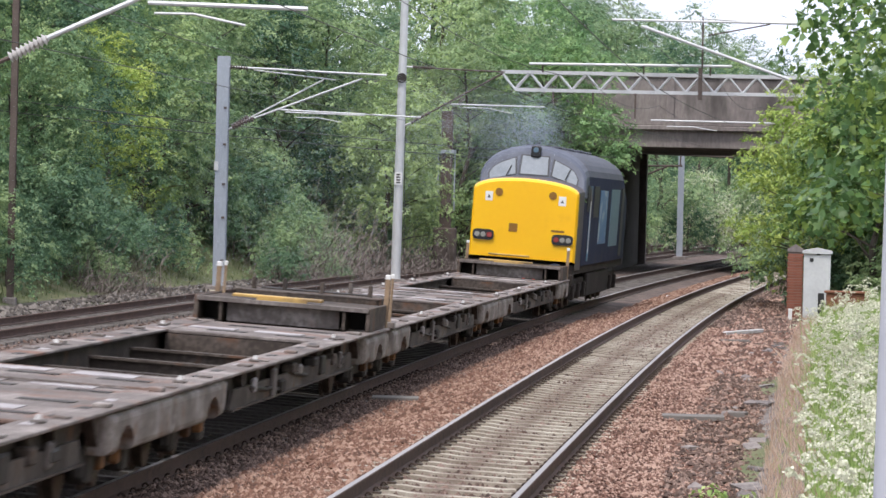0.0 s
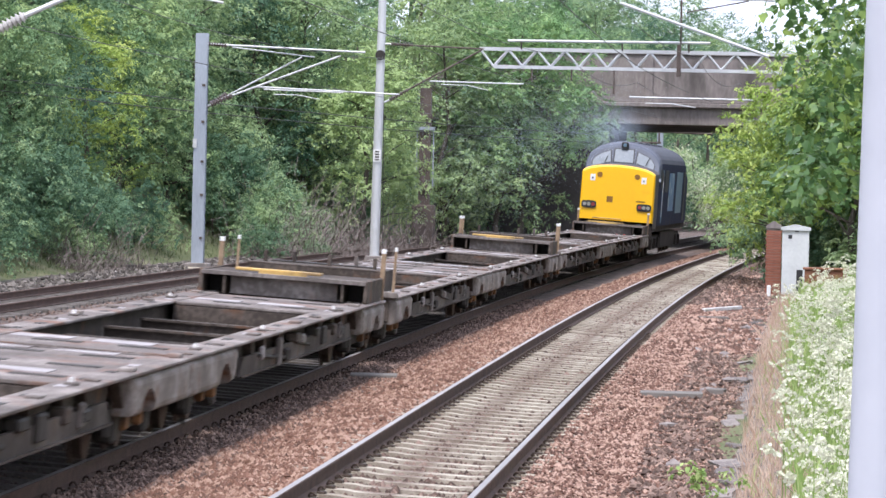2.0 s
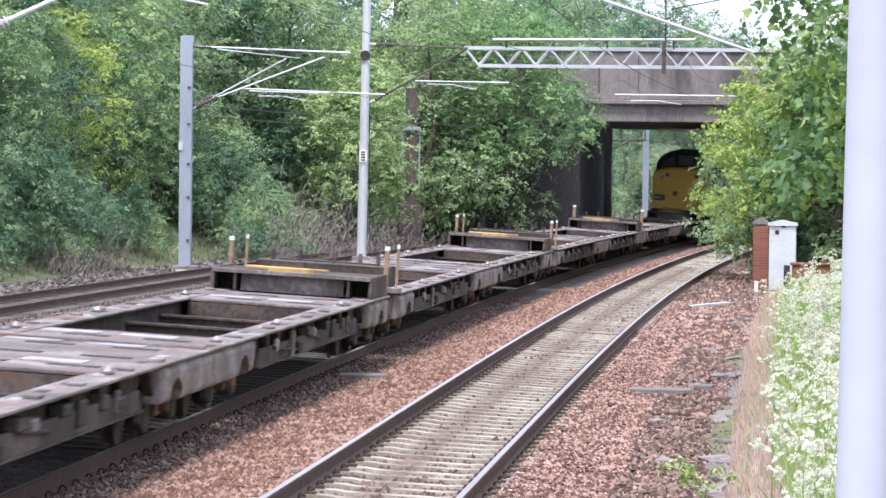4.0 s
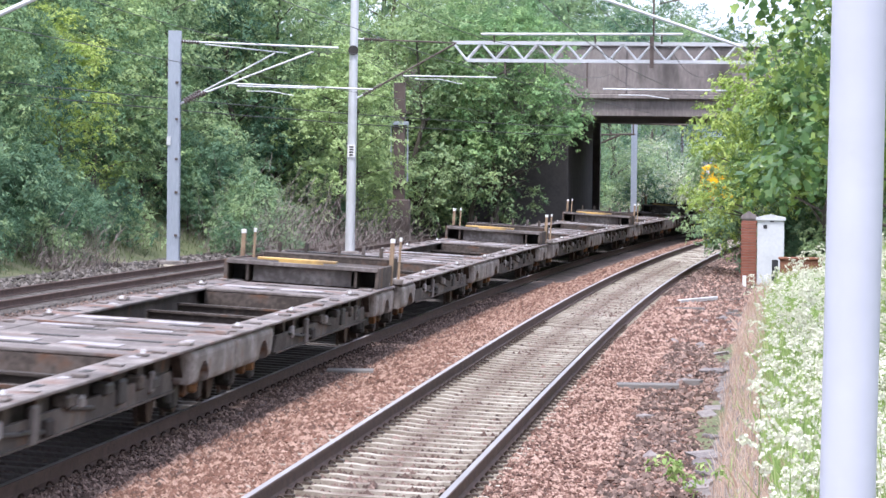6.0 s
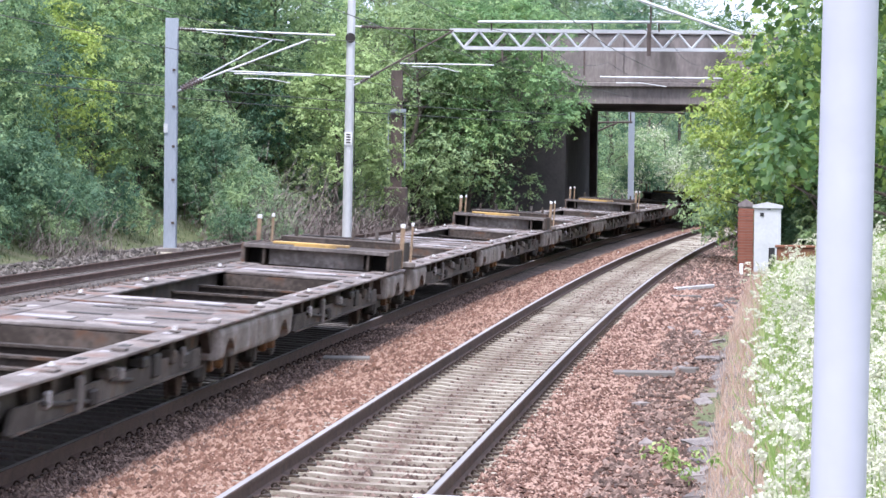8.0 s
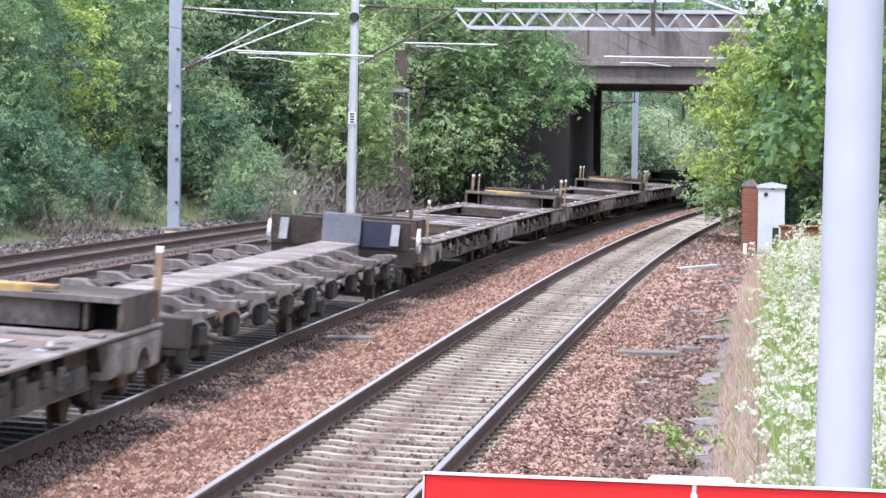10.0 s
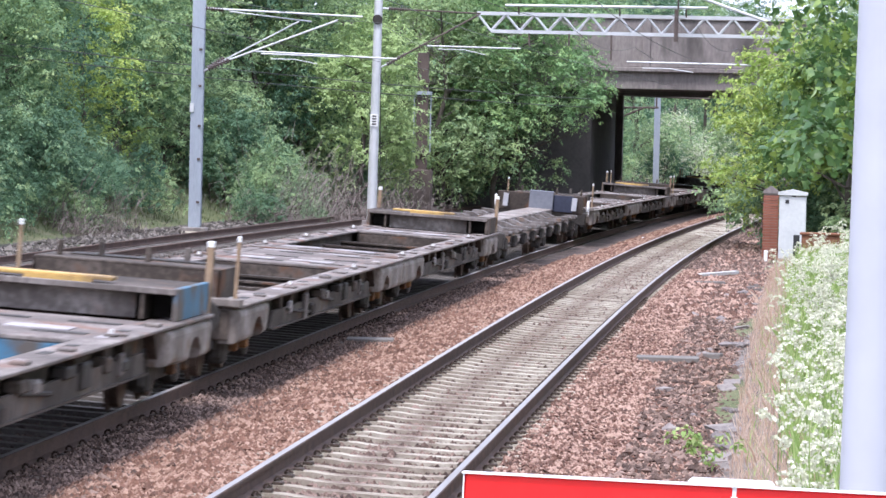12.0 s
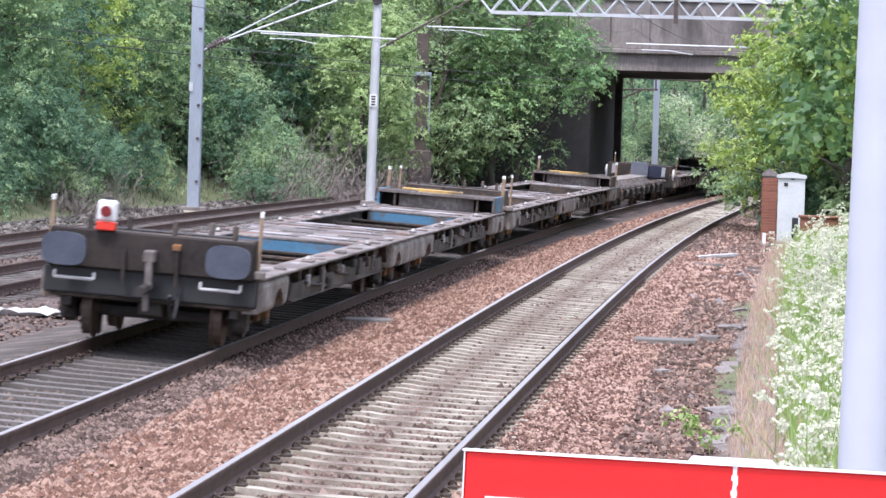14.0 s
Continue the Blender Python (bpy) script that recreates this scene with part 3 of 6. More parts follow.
def mast_a():
    m = h_mast(-18.06, 119, 7.2, 0.36, "steel", "blue-grey galvanised steel catenary mast with cantilever arms", 0.3)
    z = 0.3
    bm = B()
    insulator(bm, (0.2, 0, 6.58 + z), (0.75, 0, 6.54 + z), 0.08)
    part("insulator", bm, "insulator", m)
    arm(m, [(0.15, 0, 6.58 + z), (4.95, 0, 6.42 + z)], 0.03, "pale_steel", "top_tie")
    arm(m, [(0.9, 0.1, 6.5 + z), (3.4, 0.1, 6.25 + z)], 0.02, "pale_steel", "top_tie")
    bm = B()
    insulator(bm, (0.3, 0, 4.75 + z), (0.95, 0, 5.05 + z), 0.1)
    part("insulator", bm, "insulator", m)
    arm(m, [(0.12, 0, 4.66 + z), (0.3, 0, 4.75 + z)], 0.03, "pale_steel", "bracket")
    arm(m, [(0.95, 0, 5.05 + z), (4.2, 0, 6.3 + z)], 0.03, "pale_steel", "strut")
    bm = B()
    insulator(bm, (0.25, 0.25, 4.8 + z), (0.75, 0.25, 5.1 + z), 0.085)
    part("insulator", bm, "insulator", m)
    arm(m, [(0.12, 0.25, 4.7 + z), (3.0, 0.25, 6.25 + z)], 0.025, "pale_steel", "strut")
    arm(m, [(1.7, 0, 5.32 + z), (6.0, 0, 5.18 + z)], 0.025, "pale_steel", "registration_arm")
    arm(m, [(1.9, 0, 5.25 + z), (4.3, 0, 5.2 + z)], 0.022, "pale_steel", "registration_arm")
    arm(m, [(2.2, 0.0, 5.1 + z), (2.9, 0, 5.1 + z), (3.6, 0, 4.98 + z)], 0.014, "pale_steel", "steady_arm")
    bm = B()
    box(bm, -0.2, -0.08, -0.19, -0.16, 3.45 + z, 3.72 + z)
    part("number_plate", bm, "cabinet", m)
    for h in (1.0, 2.3, 3.3, 4.5, 5.6):
        bm = B()
        box(bm, 0.05, 0.14, -0.185, -0.152, h, h + 0.07)
        part("bolt_plate", bm, "rust_mast", m)


def mast_b():
    m = tagged(new("catenary_mast"), "tall pale grey tapered steel mast with white number plate", "catenary mast")
    m.matrix_basis = pose(-14.42, 135, -0.3, 0, 0.6, 0)
    bm = B()
    tube(bm, (0, 0, 0), (0, 0, 10.2), 0.17, 0.13, n=12, caps=False)
    part("column", bm, "pale_steel", m, smooth=True)
    bm = B()
    box(bm, -0.3, 0.3, -0.3, 0.3, -0.1, 0.3, 0.03)
    part("footing", bm, "bridge", m)
    bm = B()
    tube(bm, (0, -0.2, 7.13), (0, -0.1, 7.13), 0.17, n=16)
    part("pulley", bm, "bogie", m)
    bm = B()
    box(bm, -0.13, 0.13, -0.19, -0.165, 3.5, 3.92)
    plate = part("number_plate", bm, "white", m, "white plate with dark figures as bars")
    for i in range(4):
        bm = B()
        box(bm, -0.07, 0.07, -0.196, -0.19, 3.55 + i * 0.09, 3.6 + i * 0.09)
        part("bar", bm, "bogie", plate)
    bm = B()
    insulator(bm, (0.35, 0, 7.52), (1.0, 0, 7.5), 0.09)
    part("insulator", bm, "insulator", m)
    arm(m, [(0.1, 0, 7.53), (0.35, 0, 7.52)], 0.03, "pale_steel", "bracket")
    arm(m, [(1.0, 0, 7.5), (3.5, 0, 7.45)], 0.025, "rust_mast", "top_tie")
    bm = B()
    insulator(bm, (0.35, 0, 5.62), (1.0, 0, 6.0), 0.09)
    part("insulator", bm, "insulator", m)
    arm(m, [(0.1, 0, 5.5), (0.35, 0, 5.62)], 0.03, "pale_steel", "bracket")
    arm(m, [(1.0, 0, 6.0), (3.45, 0, 7.42)], 0.03, "rust_mast", "strut")
    arm(m, [(1.7, 0, 6.3), (4.9, 0, 6.3)], 0.025, "pale_steel", "registration_arm")
    arm(m, [(2.1, 0, 6.2), (3.0, 0, 6.2), (3.7, 0, 6.05)], 0.014, "pale_steel", "steady_arm")
    arm(m, [(0.25, 0.2, 0.6), (0.1, 0.2, 6.9)], 0.012, "wire", "stay_wire")


def mast_c():
    m = tagged(new("catenary_mast"), "old rust-brown riveted steel mast with a cross bracket", "catenary mast")
    m.matrix_basis = pose(-15.12, 160, -0.3)
    bm = B()
    prism(bm, [(-0.22, -0.2), (-0.16, -0.2), (-0.16, -0.13), (0.16, -0.13), (0.16, -0.2), (0.22, -0.2), (0.22, 0.2), (0.16, 0.2), (0.16, -0.1), (-0.16, -0.1), (-0.16, 0.2), (-0.22, 0.2)], "z", 0, 6.6)
    part("column", bm, "rust_mast", m)
    for h, w in ((4.9, 0.36), (2.5, 0.3), (5.4, 0.26)):
        bm = B()
        box(bm, -w, w, -0.26, 0.26, h, h + 0.14, 0.01)
        part("band", bm, "steel" if h == 4.9 else "rust_mast", m)
    bm = B()
    box(bm, -0.36, -0.31, -0.03, 0.03, 2.6, 4.9)
    part("conduit", bm, "steel", m)
    bm = B()
    box(bm, 0.31, 0.36, -0.03, 0.03, 2.6, 4.9)
    part("conduit", bm, "steel", m)
    bm = B()
    box(bm, -0.45, 0.45, -0.35, 0.35, -0.1, 1.9, 0.05)
    part("base_case", bm, "rust_mast", m)


def slender_mast(x, y, h, mat, label, w=0.2):
    m = h_mast(x, y, h, w, mat, label, w)
    return m


def boom():
    """Lattice boom across the tracks with its hangers, struts and registration tubes."""
    b = tagged(new("lattice_boom"), "pale galvanised lattice boom carrying the overhead wires", "gantry")
    b.matrix_basis = pose(0, 150, 0)
    x0, x1 = -12.2, 1.2
    for z, xa in ((7.62, x0), (6.95, x0 + 0.55)):
        for yy in (0.0, 0.5):
            bm = B()
            box(bm, xa, x1, yy - 0.05, yy + 0.05, z - 0.06, z + 0.06)
            part("chord", bm, "pale_steel", b)
    n = 24
    step = (x1 - x0 - 0.55) / n
    for i in range(n):
        xa = x0 + 0.55 + i * step
        za, zb = (6.98, 7.6) if i % 2 == 0 else (7.6, 6.98)
        for yy in (0.0, 0.5):
            bm = B()
            tube(bm, (xa, yy, za), (xa + step, yy, zb), 0.04, n=6)
            part("lattice_bar", bm, "pale_steel", b)
    bm = B()
    tube(bm, (x0, 0, 7.62), (x0 + 0.55, 0, 6.95), 0.05, n=6)
    part("lattice_bar", bm, "pale_steel", b)
    arm(b, [(-11.1, -0.4, 7.92), (-3.5, -0.4, 7.97)], 0.05, "pale_steel", "upper_tube")
    arm(b, [(-8.0, -0.8, 9.62), (-0.1, -0.8, 9.6)], 0.045, "pale_steel", "upper_tube")
    arm(b, [(-4.6, -0.8, 9.72), (-0.1, -0.8, 9.52)], 0.03, "pale_steel", "upper_tube")
    arm(b, [(-4.6, -0.5, 7.9), (-4.6, -0.8, 9.8)], 0.035, "rust_mast", "hanger")
    arm(b, [(-2.1, -0.8, 9.55), (-4.4, -0.6, 9.1)], 0.025, "rust_mast", "strut")
    for x in (-10.6, -6.8, -4.3):
        arm(b, [(x, -0.4, 7.92), (x, -0.2, 7.62)], 0.03, "rust_mast", "hanger")
    arm(b, [(-6.9, -0.8, 9.4), (-1.3, -0.8, 7.5)], 0.06, "pale_steel", "stay_tube")
    bm = B()
    box(bm, -4.75, -4.6, -0.15, 0.15, 6.7, 7.9)
    part("drop_bracket", bm, "rust_mast", b)
    for x, h in ((-7.1, 1.0), (-8.7, 0.5), (-10.2, 0.5)):
        arm(b, [(x, 0, 6.95), (x, 0, 6.95 - h)], 0.035, "rust_mast", "hanger")
    arm(b, [(-6.5, 0, 5.9), (-1.8, 0, 5.88)], 0.035, "pale_steel", "registration_tube")
    arm(b, [(-5.9, 0, 5.68), (-4.9, 0, 5.68), (-4.0, 0, 5.55)], 0.02, "pale_steel", "steady_arm")
    bm = B()
    box(bm, 1.0, 1.3, 0.1, 0.4, -0.5, 9.5)
    part("end_mast", bm, "steel", b)


mast_a()
mast_b()
mast_c()
boom()
def far_registration():
    m = slender_mast(-10.2, 205, 6.0, "rust_mast", "dark rusted mast and arms just beyond the bridge", 0.26)
    arm(m, [(0.2, 0, 5.67), (5.6, 0, 5.55)], 0.05, "rust_mast", "arm")
    arm(m, [(0.2, 0, 5.0), (3.0, 0, 5.05)], 0.05, "rust_mast", "arm")
    arm(m, [(0.1, 0, 4.1), (2.2, 0, 5.0)], 0.05, "rust_mast", "strut")
    arm(m, [(2.9, 0, 5.05), (2.9, 0, 5.6)], 0.04, "rust_mast", "hanger")


far_registration()
slender_mast(-7.6, 215, 6.3, "steel", "distant pale steel mast beyond the bridge", 0.32)
slender_mast(-20.55, 100, 11, "rust_mast", "thin old timber-brown pole among the trees", 0.16)
slender_mast(-15.2, 180, 6.3, "steel", "faint grey steel mast half hidden by leaves", 0.3)


def near_cantilever():
    c = tagged(new("cantilever_arm"), "grey tubular cantilever with ribbed insulator reaching over the track", "cantilever")
    c.matrix_basis = pose(0, 60, 0)
    bm = B()
    insulator(bm, (-12.42, 0, 4.74), (-11.84, 0, 5.05), 0.1, 9, 0.055)
    part("insulator", bm, "grey_insulator", c)
    arm(c, [(-11.84, 0, 5.05), (-10.54, 0, 5.64), (-9.9, 0, 5.95)], 0.04, "pale_steel", "strut")
    arm(c, [(-10.3, 0, 5.62), (-7.85, 0, 5.57)], 0.035, "pale_steel", "registration_tube")
    arm(c, [(-10.2, 0, 5.46), (-9.6, 0, 5.46), (-8.8, 0, 5.3)], 0.02, "pale_steel", "steady_arm")
    arm(c, [(-12.42, 0, 4.74), (-12.75, 0, 4.6)], 0.035, "rust_mast", "bracket")
    bm = B()
    box(bm, -12.95, -12.75, -0.1, 0.1, -0.4, 8.5)
    part("mast", bm, "steel", c)


near_cantilever()


def wires():
    """Contact and catenary wires: thin tubes that hang between supports and follow the line."""
    def wire(name, pts, r, label):
        cu = bpy.data.curves.new(name, "CURVE")
        cu.dimensions, cu.bevel_depth, cu.bevel_resolution = "3D", r, 1
        sp = cu.splines.new("POLY")
        sp.points.add(len(pts) - 1)
        for q, p in zip(sp.points, pts):
            q.co = (*p, 1)
        cu.materials.append(M["wire"])
        tagged(new(name, cu), label, "overhead wire")
    sup = [0, 60, 119, 150, 215, 280, 340]
    for shift, zc in ((0, 5.35), (-SPACING, 5.3), (TRACKS["loop"], 5.1)):
        pts = [(line_x(y, shift) + 0.2 * math.sin(y * 0.05), y, zc) for y in range(0, 341, 10)]
        wire("contact_wire", pts, 0.008, "dark copper contact wire above the track")
        pts = []
        for a, b in zip(sup, sup[1:]):
            for i in range(6):
                t = i / 6
                y = a + (b - a) * t
                pts.append((line_x(y, shift), y, zc + 1.15 - 1.7 * t * (1 - t)))
        wire("catenary_wire", pts, 0.008, "dark sagging catenary wire above the contact wire")
    for dz in (0.0, 0.34):
        wire("feeder_wire", [(-30 + 1.8 * i, 90 + i * 6.0, 5.35 + dz - 0.12 * i + 0.01 * (i - 6) ** 2) for i in range(13)], 0.016, "thin grey feeder wire along the trees")


wires()


# ---- train ----
SPEED = 21.44


def on_line(y_rear, y_front):
    """Pose of a vehicle whose two ends stand at these places along the train's track."""
    a, b = near_x(y_rear) - SPACING, near_x(y_front) - SPACING
    span = y_front - y_rear
    ma, mb = near_x(y_rear + span * 0.15) - SPACING, near_x(y_front - span * 0.15) - SPACING
    slope = (mb - ma) / (span * 0.7)
    return pose((ma + mb) / 2, (y_rear + y_front) / 2, CANT / 2, 0, CANT_DEG, -math.degrees(math.atan(slope)))


def wheel_mesh():
    bm = B()
    for x, r in ((-0.07, 0.36), (0.03, 0.42)):
        tube(bm, (x, 0, 0), (x + (0.1 if r < 0.4 else 0.03), 0, 0), r if r < 0.4 else 0.40, r, n=20)
    tube(bm, (-0.12, 0, 0), (0.1, 0, 0), 0.09, n=10)
    me = bpy.data.meshes.new("wheel")
    bm.to_mesh(me)
    bm.free()
    me.materials.append(M["wheel"])
    return me


WHEEL = wheel_mesh()


def bogie(parent, y, base=1.8, r=0.36):
    """Two-axle bogie: side frames, axleboxes, springs, and its wheels as parts."""
    bm = B()
    for s in (-1, 1):
        outline = [(-base / 2 - 0.45, 0.52), (-base / 2 - 0.45, 0.4), (-base / 2 + 0.3, 0.3), (base / 2 - 0.3, 0.3), (base / 2 + 0.45, 0.4), (base / 2 + 0.45, 0.52), (base / 2 - 0.2, 0.6), (-base / 2 + 0.2, 0.6)]
        prism(bm, [(y + p, q) for p, q in outline], "x", s * 0.98 - 0.05, s * 0.98 + 0.05)
        for a in (-1, 1):
            box(bm, s * 1.0 - 0.1, s * 1.0 + 0.1, y + a * base / 2 - 0.16, y + a * base / 2 + 0.16, 0.22, 0.5, 0.03)
            for d in (-0.24, 0.24):
                tube(bm, (s * 1.02, y + a * base / 2 + d, 0.3), (s * 1.02, y + a * base / 2 + d, 0.55), 0.07, n=8)
    box(bm, -0.95, 0.95, y - 0.25, y + 0.25, 0.35, 0.58, 0.03)
    b = part("bogie", bm, "bogie", parent)
    for a in (-1, 1):
        bm = B()
        tube(bm, (-0.75, y + a * base / 2, r), (0.75, y + a * base / 2, r), 0.075, n=8)
        part("axle", bm, "bogie", b)
        for s in (-1, 1):
            w = new("wheel", WHEEL)
            w.parent = b
            w.matrix_basis = pose(s * 0.755, y + a * base / 2, r, 0, 0, 0 if s < 0 else 180) @ Matrix.Diagonal((1, r / 0.42, r / 0.42, 1))
    return b


HALF = 20.0
TOP = 0.9


def side_sill(wagon, s, ends=None):
    """Side beam: pale rounded shoulder panels with wheel arches at the ends, recessed web with a lower plate between."""
    h = HALF / 2
    lo, deep = TOP - 0.43, TOP - 0.41
    ends = ends or {-1: (0.0, 2.15), 1: (0.0, 2.15)}
    r, f = -h + ends[-1][0], h - ends[1][0]

    def slab_x(bm, outline, x0, x1):
        prism(bm, outline, "x", min(s * x0, s * x1), max(s * x0, s * x1))

    bm = B()
    slab_x(bm, [(r, TOP - 0.03), (r, TOP - 0.14), (-h + 3.6, TOP - 0.14), (-h + 4.3, deep), (h - 4.3, deep), (h - 3.6, TOP - 0.14), (f, TOP - 0.14), (f, TOP - 0.03)], 1.06, 1.09)
    sill = part("side_sill", bm, "wagon", wagon)
    bm = B()
    box(bm, min(s * 0.93, s * 1.3), max(s * 0.93, s * 1.3), r, f, TOP - 0.035, TOP, 0.008)
    part("top_flange", bm, "deck", sill)
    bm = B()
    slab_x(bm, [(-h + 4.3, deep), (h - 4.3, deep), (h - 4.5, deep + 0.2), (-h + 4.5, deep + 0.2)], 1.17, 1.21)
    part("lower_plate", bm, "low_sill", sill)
    bm = B()
    box(bm, min(s * 1.06, s * 1.24), max(s * 1.06, s * 1.24), -h + 4.3, h - 4.3, deep - 0.02, deep)
    part("bottom_flange", bm, "wagon", sill)
    for e in (-1, 1):
        bm = B()
        inset, at = ends[e]
        cut = [(at + 0.85 * (0.5 - 0.5 * math.cos(t)), lo + 0.25 * math.sin(t)) for t in np.linspace(0, math.pi, 8)]
        side = [(0.03 + inset, TOP - 0.045), (0.03 + inset, lo)] + cut + [(3.4, lo + 0.02), (3.5, TOP - 0.045)]
        slab_x(bm, [(e * (h - p), q) for p, q in side], 1.07, 1.295)
        bmesh.ops.bevel(bm, geom=[d for d in bm.edges if all(abs(v.co.x) > 1.2 and (v.co.z > TOP - 0.1 or v.co.z < lo + 0.03) for v in d.verts)], offset=0.08, segments=3, affect="EDGES", profile=0.5)
        part("shoulder_panel", bm, "shoulder", sill, "pale grey pressed panel with wheel arch")
        bm = B()
        slab_x(bm, [(e * (h - 3.52), TOP - 0.04), (e * (h - 3.52), lo + 0.1), (e * (h - 3.9), TOP - 0.04)], 1.1, 1.2)
        part("gusset", bm, "wagon", sill)
        for yy, mt in ((at - 0.12, "axlebox"), (at + 0.72, "axlebox")):
            bm = B()
            box(bm, s * 1.1 - 0.05, s * 1.1 + 0.05, e * (h - yy) - 0.07, e * (h - yy) + 0.07, lo - 0.14, lo + 0.06, 0.02)
            part("spring_cover", bm, mt, sill, "rust-orange spring cover")
        for yy in (5.4, 6.5, 8.0):
            bm = B()
            slab_x(bm, [(e * (h - yy) - 0.03, deep + 0.14), (e * (h - yy) + 0.03, deep + 0.14), (e * (h - yy) + 0.2, TOP - 0.03), (e * (h - yy) - 0.2, TOP - 0.03)], 1.09, 1.19)
            part("bracket", bm, "wagon", sill)
    for yy, w, z0, z1, mt in ((-2.4, 0.16, 0.44, 0.1, "sill"), (2.2, 0.22, 0.36, 0.12, "bogie"), (-4.0, 0.1, 0.3, 0.14, "sheet_steel"), (4.1, 0.1, 0.36, 0.14, "sill")):
        bm = B()
        box(bm, s * 1.22 - 0.03, s * 1.22 + 0.03, yy - w, yy + w, TOP - z0, TOP - z1, 0.02)
        part("brake_gear", bm, mt, sill)
    rng = random.Random(60 + s)
    for i in range(9):
        yy, zz = rng.uniform(-h + 4.6, h - 4.6), TOP - rng.uniform(0.12, 0.3)
        bm = B()
        if i % 3:
            ln = rng.uniform(0.08, 0.28)
            box(bm, min(s * 1.1, s * 1.26), max(s * 1.1, s * 1.26), yy - ln, yy + ln, zz - rng.uniform(0.05, 0.13), zz + 0.04, 0.02)
            part("brake_gear", bm, ("bogie", "wagon", "sill", "underframe")[i % 4], sill)
        else:
            tube(bm, (s * 1.23, yy - 0.7, zz), (s * 1.23, yy + 0.7, zz - 0.08), 0.022, n=6)
            part("brake_pipe", bm, "bogie", sill)
    for i in range(9):
        yy = r + 0.5 + i * (f - r - 1.0) / 8 + rng.uniform(-0.6, 0.6)
        yy = min(max(yy, r + 0.3), f - 0.3)
        bm = B()
        ln = rng.uniform(0.05, 0.16)
        box(bm, min(s * 1.1, s * 1.24), max(s * 1.1, s * 1.24), yy - ln, yy + ln, TOP + 0.001, TOP + rng.uniform(0.015, 0.045), 0.006)
        part("container_catch", bm, ("deck", "sill", "deck", "shoulder")[i % 4], sill)
    for i in range(13):
        yy = -h + 1.6 + i * 1.36 + rng.uniform(-0.2, 0.2)
        bm = B()
        box(bm, min(s * 1.02, s * 1.12), max(s * 1.02, s * 1.12), yy - rng.uniform(0.08, 0.28), yy + 0.15, TOP, TOP + 0.004)
        part("pocket", bm, "bogie" if i % 3 else "sheet_steel", sill)
    return sill


def deck_plate(wagon, y0, y1, mat="deck", slots=True):
    bm = B()
    box(bm, -0.96, 0.96, y0, y1, TOP - 0.05, TOP - 0.012, 0.006)
    d = part("deck_plate", bm, mat, wagon)
    if slots:
        n = max(1, round((y1 - y0) / 2.0))
        for i in range(n):
            yy = y0 + (i + 0.5) * (y1 - y0) / n
            for x in (-0.55, 0.35):
                bm = B()
                box(bm, x, x + 0.5, yy - 0.12, yy + 0.12, TOP - 0.012, TOP - 0.004)
                part("slot", bm, "bogie", d)
            if i % 2 == 0:
                for x in (-0.88, 0.0):
                    bm = B()
                    box(bm, x, x + 0.62, yy + 0.3, yy + 0.85, TOP - 0.012, TOP - 0.002)
                    part("wear_plate", bm, "sheet_steel", d, "pale scuffed plate")
    return d


def twistlock(wagon, x, y):
    bm = B()
    box(bm, x - 0.06, x + 0.06, y - 0.07, y + 0.07, TOP, TOP + 0.03, 0.008)
    tw = part("twistlock", bm, "sill", wagon)
    bm = B()
    tube(bm, (x, y, TOP + 0.03), (x, y, TOP + 0.07), 0.028, 0.02, n=8)
    part("pin", bm, "sheet", tw)


def end_post(w, s, y, r):
    """Upright corner post with a pale tip."""
    bm = B()
    box(bm, s * 1.22 - r, s * 1.22 + r, y - r, y + r, TOP - 0.1, TOP + 0.74, 0.008)
    p = part("end_post", bm, "post", w, "rusty post with white tip")
    bm = B()
    box(bm, s * 1.22 - r - 0.003, s * 1.22 + r + 0.003, y - r - 0.003, y + r + 0.003, TOP + 0.69, TOP + 0.76, 0.008)
    part("tip", bm, "white", p)


